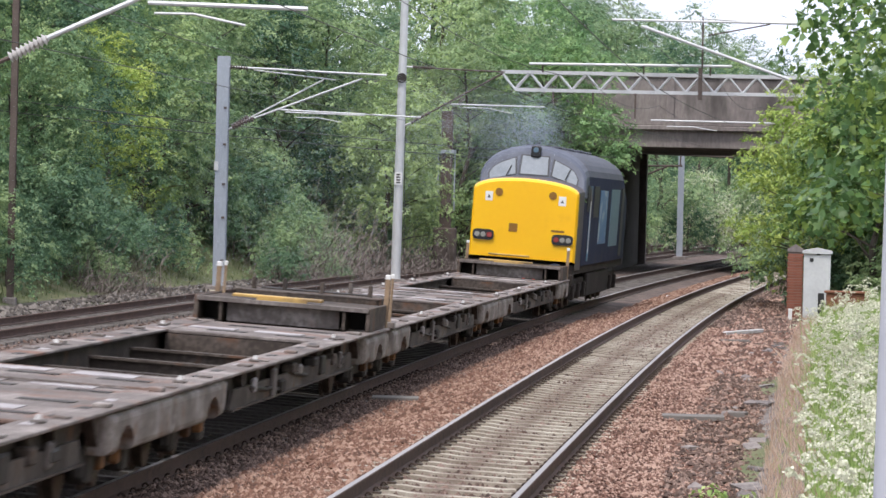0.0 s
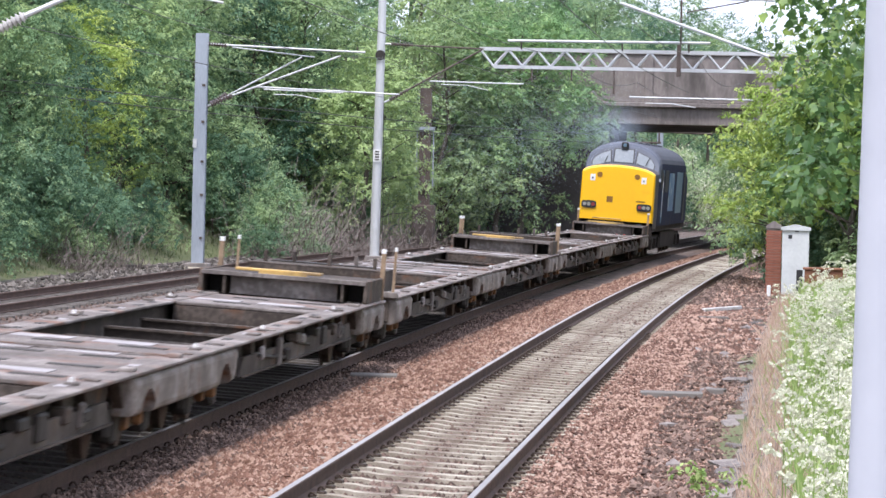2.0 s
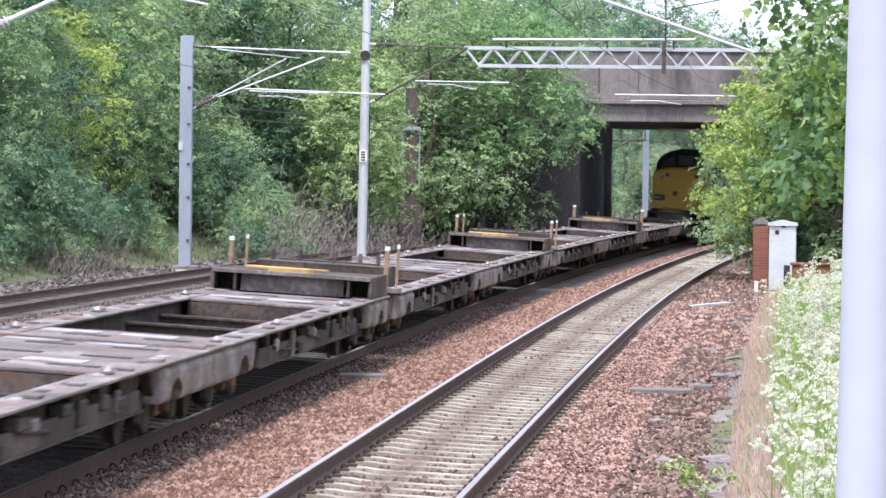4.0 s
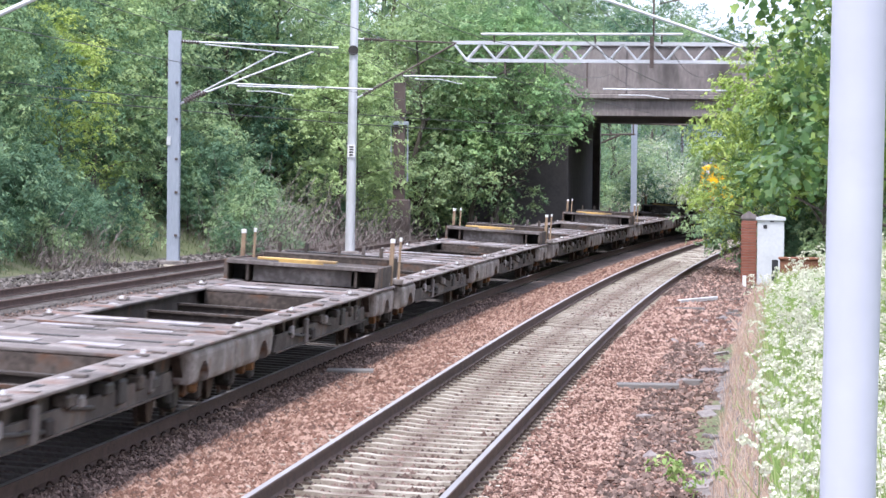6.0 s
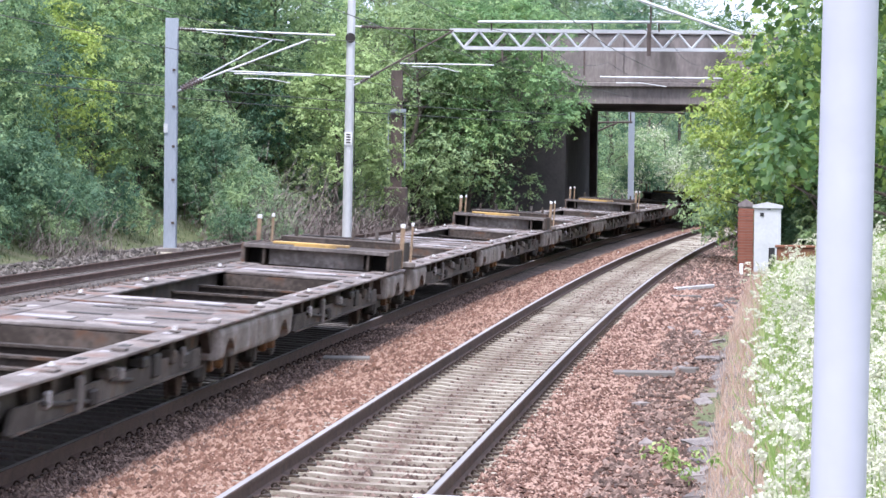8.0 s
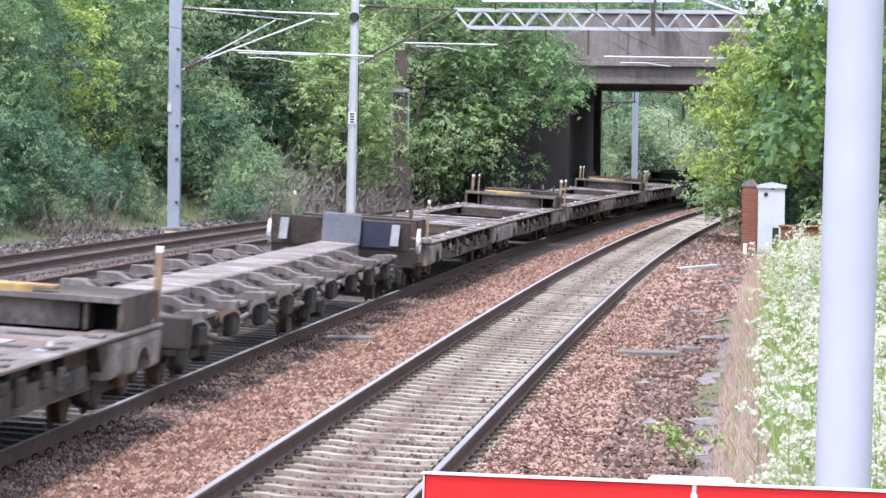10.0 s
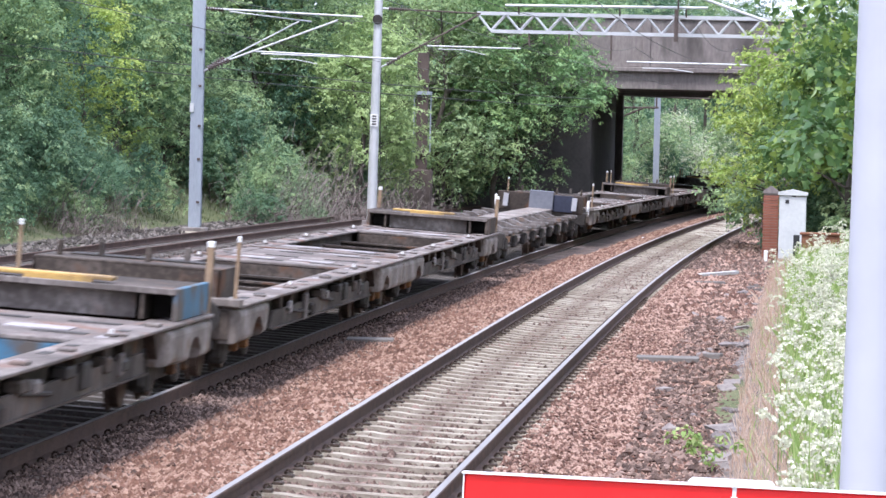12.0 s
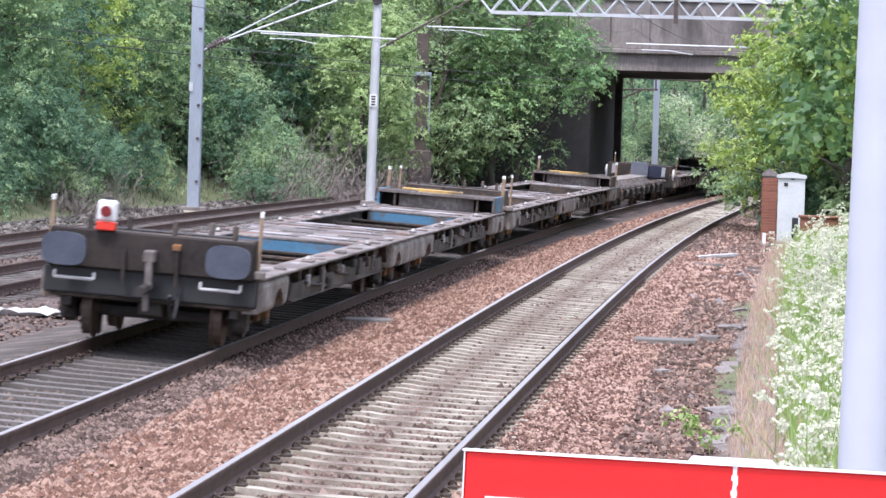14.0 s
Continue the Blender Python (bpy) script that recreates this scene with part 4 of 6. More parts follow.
def wagon_half(lead, blue=False):
    """Half of a twin container flat. lead: the half with the raised bulkhead over its front bogie."""
    w = tagged(new("container_flat_wagon"), ("grimy brown steel container flat wagon with raised bulkhead" if lead else "grimy brown steel container flat wagon with end posts") + (", flaking blue" if blue else ", empty"), "wagon", "wagons of the train")
    h = HALF / 2
    # a long coupling gap is left where two sets meet: before the lead half, behind the other
    back, fore = (0.0, 0.45) if lead else (0.9, 0.0)
    for s in (-1, 1):
        side_sill(w, s, {-1: (back, 2.15), 1: (fore, 1.2 if lead else 2.15)})
    for y in (-h + back + 0.1, h - fore - 0.1):
        bm = B()
        box(bm, -1.18, 1.18, y - 0.1, y + 0.1, TOP - 0.4, TOP - 0.06, 0.02)
        part("headstock", bm, "wagon", w)
    gap_y, gap_e = (h - fore, 1) if lead else (-h + back, -1)
    for s in () if blue and not lead else (-1, 1):
        bm = B()
        tube(bm, (s * 0.95, gap_y, TOP - 0.12), (s * 0.95, gap_y + gap_e * 0.5, TOP - 0.12), 0.1, n=10)
        tube(bm, (s * 0.95, gap_y + gap_e * 0.5, TOP - 0.12), (s * 0.95, gap_y + gap_e * 0.56, TOP - 0.12), 0.2, n=14)
        part("buffer", bm, "bogie", w)
    bm = B()
    tube(bm, (0, gap_y, TOP - 0.2), (0, gap_y + gap_e * 0.8, TOP - 0.24), 0.06, n=8)
    part("coupling", bm, "bogie", w)
    bm = B()
    for k in range(5):
        a, b = -0.5 + 0.2 * k, -0.3 + 0.2 * k
        tube(bm, (0.35, gap_y + gap_e * (0.1 + 0.14 * k), TOP - 0.25 - 0.3 * (1 - 4 * a * a)), (0.35, gap_y + gap_e * (0.1 + 0.14 * (k + 1)), TOP - 0.25 - 0.3 * (1 - 4 * b * b)), 0.022, n=6)
    part("brake_hose", bm, "black", w)
    if not lead:
        bm = B()
        box(bm, -1.0, 1.0, h - 0.13, h + 0.18, TOP - 0.3, TOP - 0.02, 0.02)
        part("link_plate", bm, "wagon", w)
    bm = B()
    box(bm, -0.15, 0.15, -h + back + 0.1, h - fore - 0.1, TOP - 0.56, TOP - 0.36, 0.02)
    part("centre_sill", bm, "bogie", w)
    # Added dark plate: keeps light out so wells and underside stay black.
    bm = B()
    box(bm, -1.05, 1.05, -h + 3.7, h - 3.7, TOP - 0.43, TOP - 0.405)
    part("well_floor", bm, "bogie", w)
    wells = ((-h + 2.4, h - 6.6),) if lead else ((-h + 5.0, h - 5.6),)
    y = -h + back + 0.02
    for a, b in wells:
        deck_plate(w, y, a)
        for yy in (a, b):
            bm = B()
            box(bm, -0.95, 0.95, yy - 0.06, yy + 0.06, TOP - 0.4, TOP - 0.06)
            part("well_end", bm, "blue_paint" if blue and yy == b else "wagon", w, "flaking blue well end" if blue and yy == b else "")
        n = 3 if lead else 4
        for i in range(n):
            yy = a + (i + 1) * (b - a) / (n + 1)
            bm = B()
            box(bm, -0.95, 0.95, yy - 0.09, yy + 0.09, TOP - 0.17, TOP - 0.14)
            box(bm, -0.95, 0.95, yy - 0.015, yy + 0.015, TOP - 0.4, TOP - 0.17)
            part("cross_beam", bm, "wagon", w)
        y = b
    deck_plate(w, y, h - (2.75 if lead else 0.02))
    bogie(w, -h + 2.3)
    bogie(w, h - 2.3)
    for s in (-1, 1):
        for yy in (-h + 1.35, -h + 6.7, h - 5.9):
            twistlock(w, s * 1.12, yy)
    if lead:
        # raised bulkhead over the front bogie
        z1 = TOP + 0.31
        bm = B()
        box(bm, -1.2, 1.2, h - 2.6, h - 0.4, z1 - 0.03, z1, 0.006)
        bl = part("bulkhead", bm, "wagon", w)
        bm = B()
        box(bm, -0.78, 0.78, h - 2.45, h - 2.41, TOP, z1 - 0.03)
        part("web", bm, "deck", bl)
        bm = B()
        box(bm, -1.17, 1.17, h - 1.9, h - 1.86, TOP, z1 - 0.03)
        part("back_plate", bm, "bogie", bl)
        for s in (-1, 1):
            bm = B()
            box(bm, s * 1.2 - 0.03, s * 1.2 + 0.03, h - 2.6, h - 0.4, TOP, z1 + 0.02, 0.01)
            part("cheek", bm, "blue_paint" if blue else "wagon", bl)
            bm = B()
            box(bm, s * 0.86 - 0.02, s * 0.86 + 0.02, h - 2.58, h - 1.2, TOP, z1 - 0.03)
            part("rib", bm, "wagon", bl)
        bm = B()
        box(bm, -1.2, 1.2, h - 2.62, h - 2.55, z1 - 0.05, z1 + 0.012, 0.006)
        part("lip", bm, "sill", bl)
        bm = B()
        box(bm, -0.75, 0.5, h - 2.3, h - 2.0, z1 + 0.03, z1 + 0.07, 0.008)
        box(bm, -0.4, 0.3, h - 2.32, h - 2.28, z1 - 0.06, z1 + 0.05)
        part("walk_bar", bm, "old_yellow", bl, "worn yellow painted bar")
        for s in (-1, 1):
            end_post(w, s, h - fore - 0.05, 0.035)
    else:
        bm = B()
        box(bm, -1.15, 1.15, h - 0.3, h - 0.2, TOP, TOP + 0.02)
        part("end_strip", bm, "deck", w)
    if not lead:
        for s in (-1, 1):
            end_post(w, s, -h + back + 0.08, 0.02)
            bm = B()
            box(bm, min(s * 0.95, s * 1.3), max(s * 1.08, s * 1.3), -h + back - 0.06, -h + back + 0.16, TOP - 0.02, TOP + 0.07, 0.01)
            part("step", bm, "shoulder", w)
        z1 = TOP + 0.38
        bm = B()
        box(bm, -1.05, 1.05, -h + back + 0.02, -h + back + 1.5, z1 - 0.03, z1, 0.006)
        rb = part("raised_end", bm, "wagon", w)
        for s in (-1, 1):
            bm = B()
            box(bm, s * 1.03 - 0.02, s * 1.03 + 0.02, -h + back + 0.02, -h + back + 1.5, TOP, z1 - 0.03)
            part("cheek", bm, "wagon", rb)
        bm = B()
        box(bm, -1.05, 1.05, -h + back + 0.02, -h + back + 0.08, TOP - 0.05, z1 - 0.03)
        part("end_plate", bm, "wagon", rb)
        for x, d, mt in ((-0.85, 0.5, "wagon"), (-0.45, 0.9, "low_sill"), (0.15, 0.5, "wagon"), (0.5, 1.1, "low_sill"), (0.85, 0.6, "wagon")):
            bm = B()
            box(bm, x - 0.03, x + 0.03, -h + back + d, -h + back + d + 0.08, z1, z1 + 0.17, 0.008)
            pg = part("peg", bm, mt, w)
        bm = B()
        box(bm, -0.8, 0.8, -h + back + 0.9, -h + back + 1.3, z1, z1 + 0.02, 0.004)
        part("slot_plate", bm, "bogie", rb)
    return w


def end_gear(w):
    """Buffers, coupling and tail lamp of the last wagon."""
    h = HALF / 2 - 0.9
    bm = B()
    box(bm, -1.2, 1.2, -h - 0.12, -h + 0.02, TOP - 0.05, TOP + 0.4, 0.02)
    part("end_beam", bm, "underframe", w)
    # Black here puts the shade under the wagon end into the beam's colour.
    bm = B()
    box(bm, -1.25, 1.25, -h - 0.05, -h + 0.1, TOP - 0.36, TOP - 0.04, 0.02)
    part("lower_beam", bm, "black", w)
    for s in (-1, 1):
        bm = B()
        tube(bm, (s * 0.95, -h - 0.12, TOP + 0.170), (s * 0.95, -h - 0.5, TOP + 0.170), 0.11, n=12)
        part("buffer_shank", bm, "bogie", w)
        bm = B()
        prism(bm, [(s * 0.95 + 0.26 * math.copysign(abs(math.cos(a)) ** 0.6, math.cos(a)), TOP + 0.170 + 0.19 * math.copysign(abs(math.sin(a)) ** 0.6, math.sin(a))) for a in np.linspace(0.2, 6.283 + 0.2, 17)[:-1]], "y", -h - 0.56, -h - 0.5)
        part("buffer_head", bm, "buffer", w, "dark blue-grey oval buffer head")
        bm = B()
        for p, q in (((s * 0.62, -h - 0.3, TOP - 0.090), (s * 0.62, -h - 0.3, TOP - 0.170)), ((s * 0.62, -h - 0.3, TOP - 0.170), (s * 1.08, -h - 0.3, TOP - 0.170)), ((s * 1.08, -h - 0.3, TOP - 0.170), (s * 1.08, -h - 0.3, TOP - 0.090))):
            tube(bm, p, q, 0.018, n=6)
        part("grab_rail", bm, "sheet", w)
    bm = B()
    box(bm, -0.07, 0.07, -h - 0.32, -h - 0.1, TOP + 0.070, TOP + 0.220, 0.02)
    tube(bm, (0, -h - 0.28, TOP + 0.150), (0.02, -h - 0.3, TOP - 0.230), 0.045, n=8)
    tube(bm, (-0.02, -h - 0.28, TOP - 0.230), (0.0, -h - 0.24, TOP - 0.480), 0.035, n=8)
    part("coupling", bm, "sill", w)
    for x in (0.3, -0.32):
        bm = B()
        tube(bm, (x, -h - 0.16, TOP + 0.220), (x + 0.02, -h - 0.2, TOP - 0.180), 0.025, n=8)
        part("brake_hose", bm, "underframe", w)
    bm = B()
    box(bm, 0.24, 0.34, -h - 0.17, -h - 0.12, TOP + 0.230, TOP + 0.310, 0.01)
    part("cock", bm, "axlebox", w)
    bm = B()
    box(bm, -0.66, -0.44, -h - 0.2, -h - 0.04, TOP + 0.500, TOP + 0.750, 0.03)
    lamp = part("tail_lamp", bm, "white", w, "white tail lamp with red band and lens")
    bm = B()
    box(bm, -0.66, -0.44, -h - 0.204, -h - 0.036, TOP + 0.400, TOP + 0.500, 0.01)
    part("red_band", bm, "lamp_red", lamp)
    bm = B()
    tube(bm, (-0.55, -h - 0.24, TOP + 0.620), (-0.55, -h - 0.2, TOP + 0.620), 0.065, n=12)
    part("lens", bm, "dark_lens", lamp)
    bm = B()
    box(bm, -0.6, -0.5, -h - 0.14, -h - 0.08, TOP + 0.750, TOP + 0.790, 0.01)
    part("handle", bm, "bogie", lamp)
    for s in (-1, 1):
        bm = B()
        box(bm, s * 0.72 - 0.05, s * 0.72 + 0.05, -h + 0.75, -h + 0.85, 0.05, 0.5, 0.01)
        part("guard_iron", bm, "bogie", w)


LOW = 27.6


def low_wagon():
    """Odd wagon: narrow spine deck with outriggers, folded end panel and hand wheels."""
    w = tagged(new("spine_wagon"), "dark skeletal spine wagon with pale deck strip and outriggers", "wagon", "wagons of the train")
    h = LOW / 2
    bm = B()
    box(bm, -0.34, 0.34, -h + 0.2, h - 0.95, TOP - 0.35, TOP, 0.02)
    part("spine", bm, "shoulder", w, "pale worn spine deck")
    rng = random.Random(12)
    y = -h + 1.2
    while y < h - 2.2:
        for s in (-1, 1):
            for dy, dz in ((0.0, 0.0), (0.95, -0.04)):
                bm = B()
                top = [(0.34, -0.02), (0.5, -0.03), (0.66, -0.1), (0.86, -0.11), (1.0, -0.04), (1.26, -0.03)]
                out = [(s * x, TOP + z + dz) for x, z in top] + [(s * x, TOP + z + dz - 0.09) for x, z in reversed(top)]
                prism(bm, out, "y", y + dy - 0.16, y + dy + 0.16)
                part("outrigger", bm, "low_sill" if dy else "sill", w)
            bm = B()
            box(bm, s * 1.17 - 0.1, s * 1.17 + 0.1, y + 0.1, y + 0.85, TOP - 0.12, TOP - 0.05, 0.02)
            part("pad", bm, "sill", w)
            bm = B()
            tube(bm, (s * 0.98, y + 1.5, TOP - 0.3), (s * 0.98, y + 2.0, TOP - 0.34), 0.13, 0.09, n=12)
            part("brake_cylinder", bm, "sill", w)
            bm = B()
            box(bm, s * 1.12 - 0.06, s * 1.12 + 0.06, y + 0.2, y + 0.9, TOP - 0.46, TOP - 0.2, 0.04)
            part("spring_box", bm, "bogie", w)
            for k in range(2):
                bm = B()
                tube(bm, (s * 1.05, y + rng.uniform(0.0, 1.2), TOP - rng.uniform(0.2, 0.4)), (s * 1.12, y + rng.uniform(1.4, 2.6), TOP - rng.uniform(0.25, 0.5)), 0.03, n=6)
                part("brake_rod", bm, "sill", w)
        y += 2.7
    for s in (-1, 1):
        bm = B()
        box(bm, s * 0.8 - 0.04, s * 0.8 + 0.04, -h + 0.3, h - 0.3, TOP - 0.42, TOP - 0.28, 0.02)
        part("side_rail", bm, "bogie", w)
    for yy in (-h + 2.0, -0.2, h - 2.0):
        bogie(w, yy)
    z1, py = TOP + 0.42, h - 0.9
    bm = B()
    box(bm, -1.2, 1.2, py - 0.05, py + 0.05, TOP - 0.1, z1, 0.02)
    pn = part("end_panel", bm, "wagon", w, "dark brown steel end panel")
    bm = B()
    box(bm, 0.36, 0.92, py - 0.08, py - 0.052, TOP - 0.06, z1 - 0.02, 0.01)
    part("cover_plate", bm, "navy", pn, "dark navy painted plate")
    bm = B()
    prism(bm, [(py - 0.06, z1 + 0.08), (py - 0.16, z1 + 0.06), (py - 0.26, TOP - 0.02), (py - 0.06, TOP - 0.02)], "x", -0.3, 0.36)
    part("ramp_box", bm, "loco_roof", pn, "grey sloped box")
    for s in (-1, 1):
        bm = B()
        prism(bm, [(py - 0.06, z1 - 0.06), (py - 0.12, z1 - 0.06), (py - 0.34, TOP), (py - 0.26, TOP)], "x", s * 0.96 - 0.07, s * 0.96 + 0.07)
        part("rib", bm, "rib_steel", pn, "pale scuffed rib")
        bm = B()
        bmesh.ops.create_cone(bm, cap_ends=False, segments=18, radius1=0.22, radius2=0.22, depth=0.05, matrix=pose(s * 1.3, h - 0.25, TOP + 0.08, 0, 90, 0))
        bmesh.ops.create_cone(bm, cap_ends=True, segments=10, radius1=0.06, radius2=0.06, depth=0.08, matrix=pose(s * 1.3, h - 0.25, TOP + 0.08, 0, 90, 0))
        for k in range(4):
            a = math.pi * k / 4
            tube(bm, (s * 1.3, h - 0.25 - 0.2 * math.cos(a), TOP + 0.08 - 0.2 * math.sin(a)), (s * 1.3, h - 0.25 + 0.2 * math.cos(a), TOP + 0.08 + 0.2 * math.sin(a)), 0.016, n=5)
        bmesh.ops.solidify(bm, geom=bm.faces[:], thickness=0.02)
        part("hand_wheel", bm, "white", w, "white brake hand wheel")
    for e in (-1, 1):
        bm = B()
        box(bm, -1.25, 1.25, e * (h - 0.2) - 0.15, e * (h - 0.2) + 0.15, TOP - 0.4, TOP - 0.05, 0.02)
        part("headstock", bm, "bogie", w)
    return w


def loft(bm, sections, mats=None):
    """Skin through rings of equal length; returns rings of vertices."""
    rings = [[bm.verts.new(p) for p in s] for s in sections]
    for j in range(len(rings) - 1):
        for i in range(len(rings[0]) - 1):
            f = bm.faces.new((rings[j][i], rings[j][i + 1], rings[j + 1][i + 1], rings[j + 1][i]))
            if mats:
                f.material_index = mats(j, i)
    return rings


def body_ring(y, w, z0, zs, zt, n=18, lean=0.0):
    """Cross section: straight sides to zs, then an arched top to zt."""
    pts = [(-w, y, z0), (-w, y, z0 + (zs - z0) * 0.5), (-w * 0.995, y, zs)]
    for i in range(1, n):
        a = math.pi * (1 - i / n)
        pts.append((w * math.cos(a), y + lean * math.sin(a), zs + (zt - zs) * math.sin(a) ** 0.85))
    pts += [(w * 0.995, y, zs), (w, y, z0 + (zs - z0) * 0.5), (w, y, z0)]
    return pts


def diesel_locomotive():
    L = 18.6
    loco = tagged(new("diesel_locomotive"), "dark blue diesel locomotive with bright yellow nose hauling the wagons", "locomotive")
    # nose: front sheet, wings and bonnet
    bm = B()
    secs = [body_ring(0.0, 1.25, 1.1, 2.66, 2.98), body_ring(0.05, 1.29, 1.08, 2.7, 3.03), body_ring(0.16, 1.305, 1.08, 2.72, 3.06)]
    rings = loft(bm, secs)
    bm.faces.new(rings[0][::-1])
    bmesh.ops.recalc_face_normals(bm, faces=bm.faces)
    nose = part("nose", bm, "yellow", loco, "bright yellow warning panel on the nose", False)
    bm = B()
    loft(bm, [body_ring(0.16, 1.302, 0.9, 2.72, 3.058), body_ring(1.55, 1.33, 0.9, 2.76, 3.12)])
    part("bonnet", bm, "bonnet_brown", loco, smooth=False)
    # cab: flat sloped front under a domed roof
    lean = lambda pts, dy=0.0: [(x, 1.5 + dy + (z - 2.7) * 0.42, z) for x, y, z in pts]
    bm = B()
    rings = loft(bm, [lean(body_ring(0, 1.29, 2.68, 2.92, 3.74)), lean(body_ring(0, 1.335, 2.68, 2.97, 3.83), 0.07), body_ring(2.3, 1.35, 2.68, 3.02, 3.9), body_ring(2.5, 1.35, 2.68, 3.02, 3.9)])
    bm.faces.new(rings[0][::-1])
    bmesh.ops.recalc_face_normals(bm, faces=bm.faces)
    cab = part("cab", bm, "cab_blue", loco, smooth=False)
    bm = B()
    loft(bm, [body_ring(1.5, 1.335, 1.0, 2.5, 2.7), body_ring(2.5, 1.35, 1.0, 2.5, 2.7)])
    part("cab_side", bm, "loco_blue", loco, smooth=False)
    # main body and roof
    bm = B()
    loft(bm, [body_ring(2.5, 1.35, 1.0, 3.02, 3.9), body_ring(L - 2.4, 1.35, 1.0, 3.02, 3.9), body_ring(L - 1.9, 1.35, 1.0, 2.9, 3.2), body_ring(L, 1.3, 1.0, 2.66, 2.98)], lambda j, i: 1 if 3 <= i <= 18 else 0)
    part("body", bm, ["loco_blue", "loco_top"], loco)
    bm = B()
    box(bm, -1.28, 1.28, 0.1, L - 0.1, 0.8, 1.02)
    part("floor_frame", bm, "underframe", loco)
    # windscreens on the sloped front
    panes = [[(-0.34, 3.17), (0.34, 3.17), (0.32, 3.62), (-0.32, 3.62)]]
    for s in (-1, 1):
        panes.append([(s * px, pz) for px, pz in ((0.46, 3.16), (1.08, 2.98), (1.1, 3.13), (1.0, 3.3), (0.82, 3.42), (0.5, 3.55))])
    for out in panes:
        mx, mz = sum(q[0] for q in out) / len(out), sum(q[1] for q in out) / len(out)
        pair = []
        for grow, front in ((1.0, -0.022), (1.13, -0.01)):
            pts = [((q[0] - mx) * grow + mx, (q[1] - mz) * grow + mz) for q in out]
            bm = B()
            fr = [bm.verts.new((x, 1.5 + (z - 2.7) * 0.42 + front, z)) for x, z in pts]
            bk = [bm.verts.new((x, 1.5 + (z - 2.7) * 0.42 + 0.03, z)) for x, z in pts]
            bm.faces.new(fr)
            bm.faces.new(bk[::-1])
            for i in range(len(pts)):
                bm.faces.new((fr[i], fr[i - 1], bk[i - 1], bk[i]))
            bmesh.ops.recalc_face_normals(bm, faces=bm.faces)
            pair.append(bm)
        win = part("windscreen", pair[0], "screen", cab, "windscreen pane with the sky's reflection painted in pale grey")
        part("window_frame", pair[1], "frame_grey", win)
    for x in (-0.42, 0.5):
        bm = B()
        tube(bm, (x * 1.6, 1.6, 3.1), (x * 1.6 + 0.1, 1.74, 3.36), 0.014, n=5)
        part("wiper", bm, "black", cab)
    bm = B()
    box(bm, -0.12, 0.12, 1.8, 2.1, 3.6, 3.88, 0.03)
    hl = part("headlamp_box", bm, "black", cab)
    bm = B()
    tube(bm, (0, 1.78, 3.78), (0, 1.81, 3.78), 0.065, n=12)
    part("lamp_glass", bm, "loco_light", hl)
    # nose fittings
    for s in (-1, 1):
        bm = B()
        out = [(s * 0.97 + 0.26 * math.copysign(abs(math.cos(a)) ** 0.5, math.cos(a)), 1.62 + 0.13 * math.copysign(abs(math.sin(a)) ** 0.5, math.sin(a))) for a in np.linspace(0.15, 6.283 + 0.15, 21)[:-1]]
        prism(bm, out, "y", -0.05, 0.0)
        clus = part("lamp_housing", bm, "black", nose)
        for k, mt in ((-0.15, "lamp_dim" if s > 0 else "white_lens"), (0.0, "white_lens"), (0.15, "white_lens" if s > 0 else "lamp_dim")):
            bm = B()
            tube(bm, (s * 0.97 + k, -0.07, 1.62), (s * 0.97 + k, -0.04, 1.62), 0.065, n=12)
            part("lens", bm, mt, clus)
        bm = B()
        tube(bm, (s * 0.66, -0.02, 2.68), (s * 0.66, 0.05, 2.68), 0.095, n=16)
        part("horn_grille", bm, "old_brown", nose)
        bm = B()
        box(bm, s * 0.9 - 0.09, s * 0.9 + 0.09, -0.008, 0.02, 2.45, 2.68)
        lab = part("label_plate", bm, "white", nose, "white warning plate with dark mark")
        bm = B()
        prism(bm, [(s * 0.9 - 0.04, 2.52), (s * 0.9 + 0.04, 2.52), (s * 0.9, 2.6)], "y", -0.014, -0.008)
        part("mark", bm, "bogie", lab)
        bm = B()
        tube(bm, (s * 0.87, -0.45, 1.02), (s * 0.87, 0.0, 1.02), 0.11, n=12)
        bf = part("buffer", bm, "underframe", loco)
        bm = B()
        tube(bm, (s * 0.87, -0.5, 1.02), (s * 0.87, -0.45, 1.02), 0.23, n=18)
        part("buffer_head", bm, "buffer", bf)
    bm = B()
    box(bm, -0.36, -0.15, -0.012, 0.02, 1.74, 1.94)
    part("socket_cover", bm, "old_brown", nose)
    bm = B()
    box(bm, 0.68, 1.0, -0.008, 0.02, 1.8, 1.85)
    part("number_bar", bm, "old_brown", nose)
    bm = B()
    for y0, z in ((-0.02, 1.0),):
        box(bm, -1.3, 1.3, -0.1, 0.15, 0.7, 1.0, 0.02)
    part("buffer_beam", bm, "underframe", loco)
    bm = B()
    tube(bm, (-0.8, -0.06, 1.16), (0.2, -0.06, 1.16), 0.025, n=6)
    part("lamp_rail", bm, "old_yellow", nose)
    for x, mt in ((-0.9, "bogie"), (-0.5, "bogie"), (0.1, "lamp_red"), (0.35, "lamp_red"), (0.62, "bogie")):
        bm = B()
        tube(bm, (x, -0.12, 1.02), (x + 0.02, -0.16, 0.6), 0.03, n=6)
        part("brake_hose", bm, mt, loco)
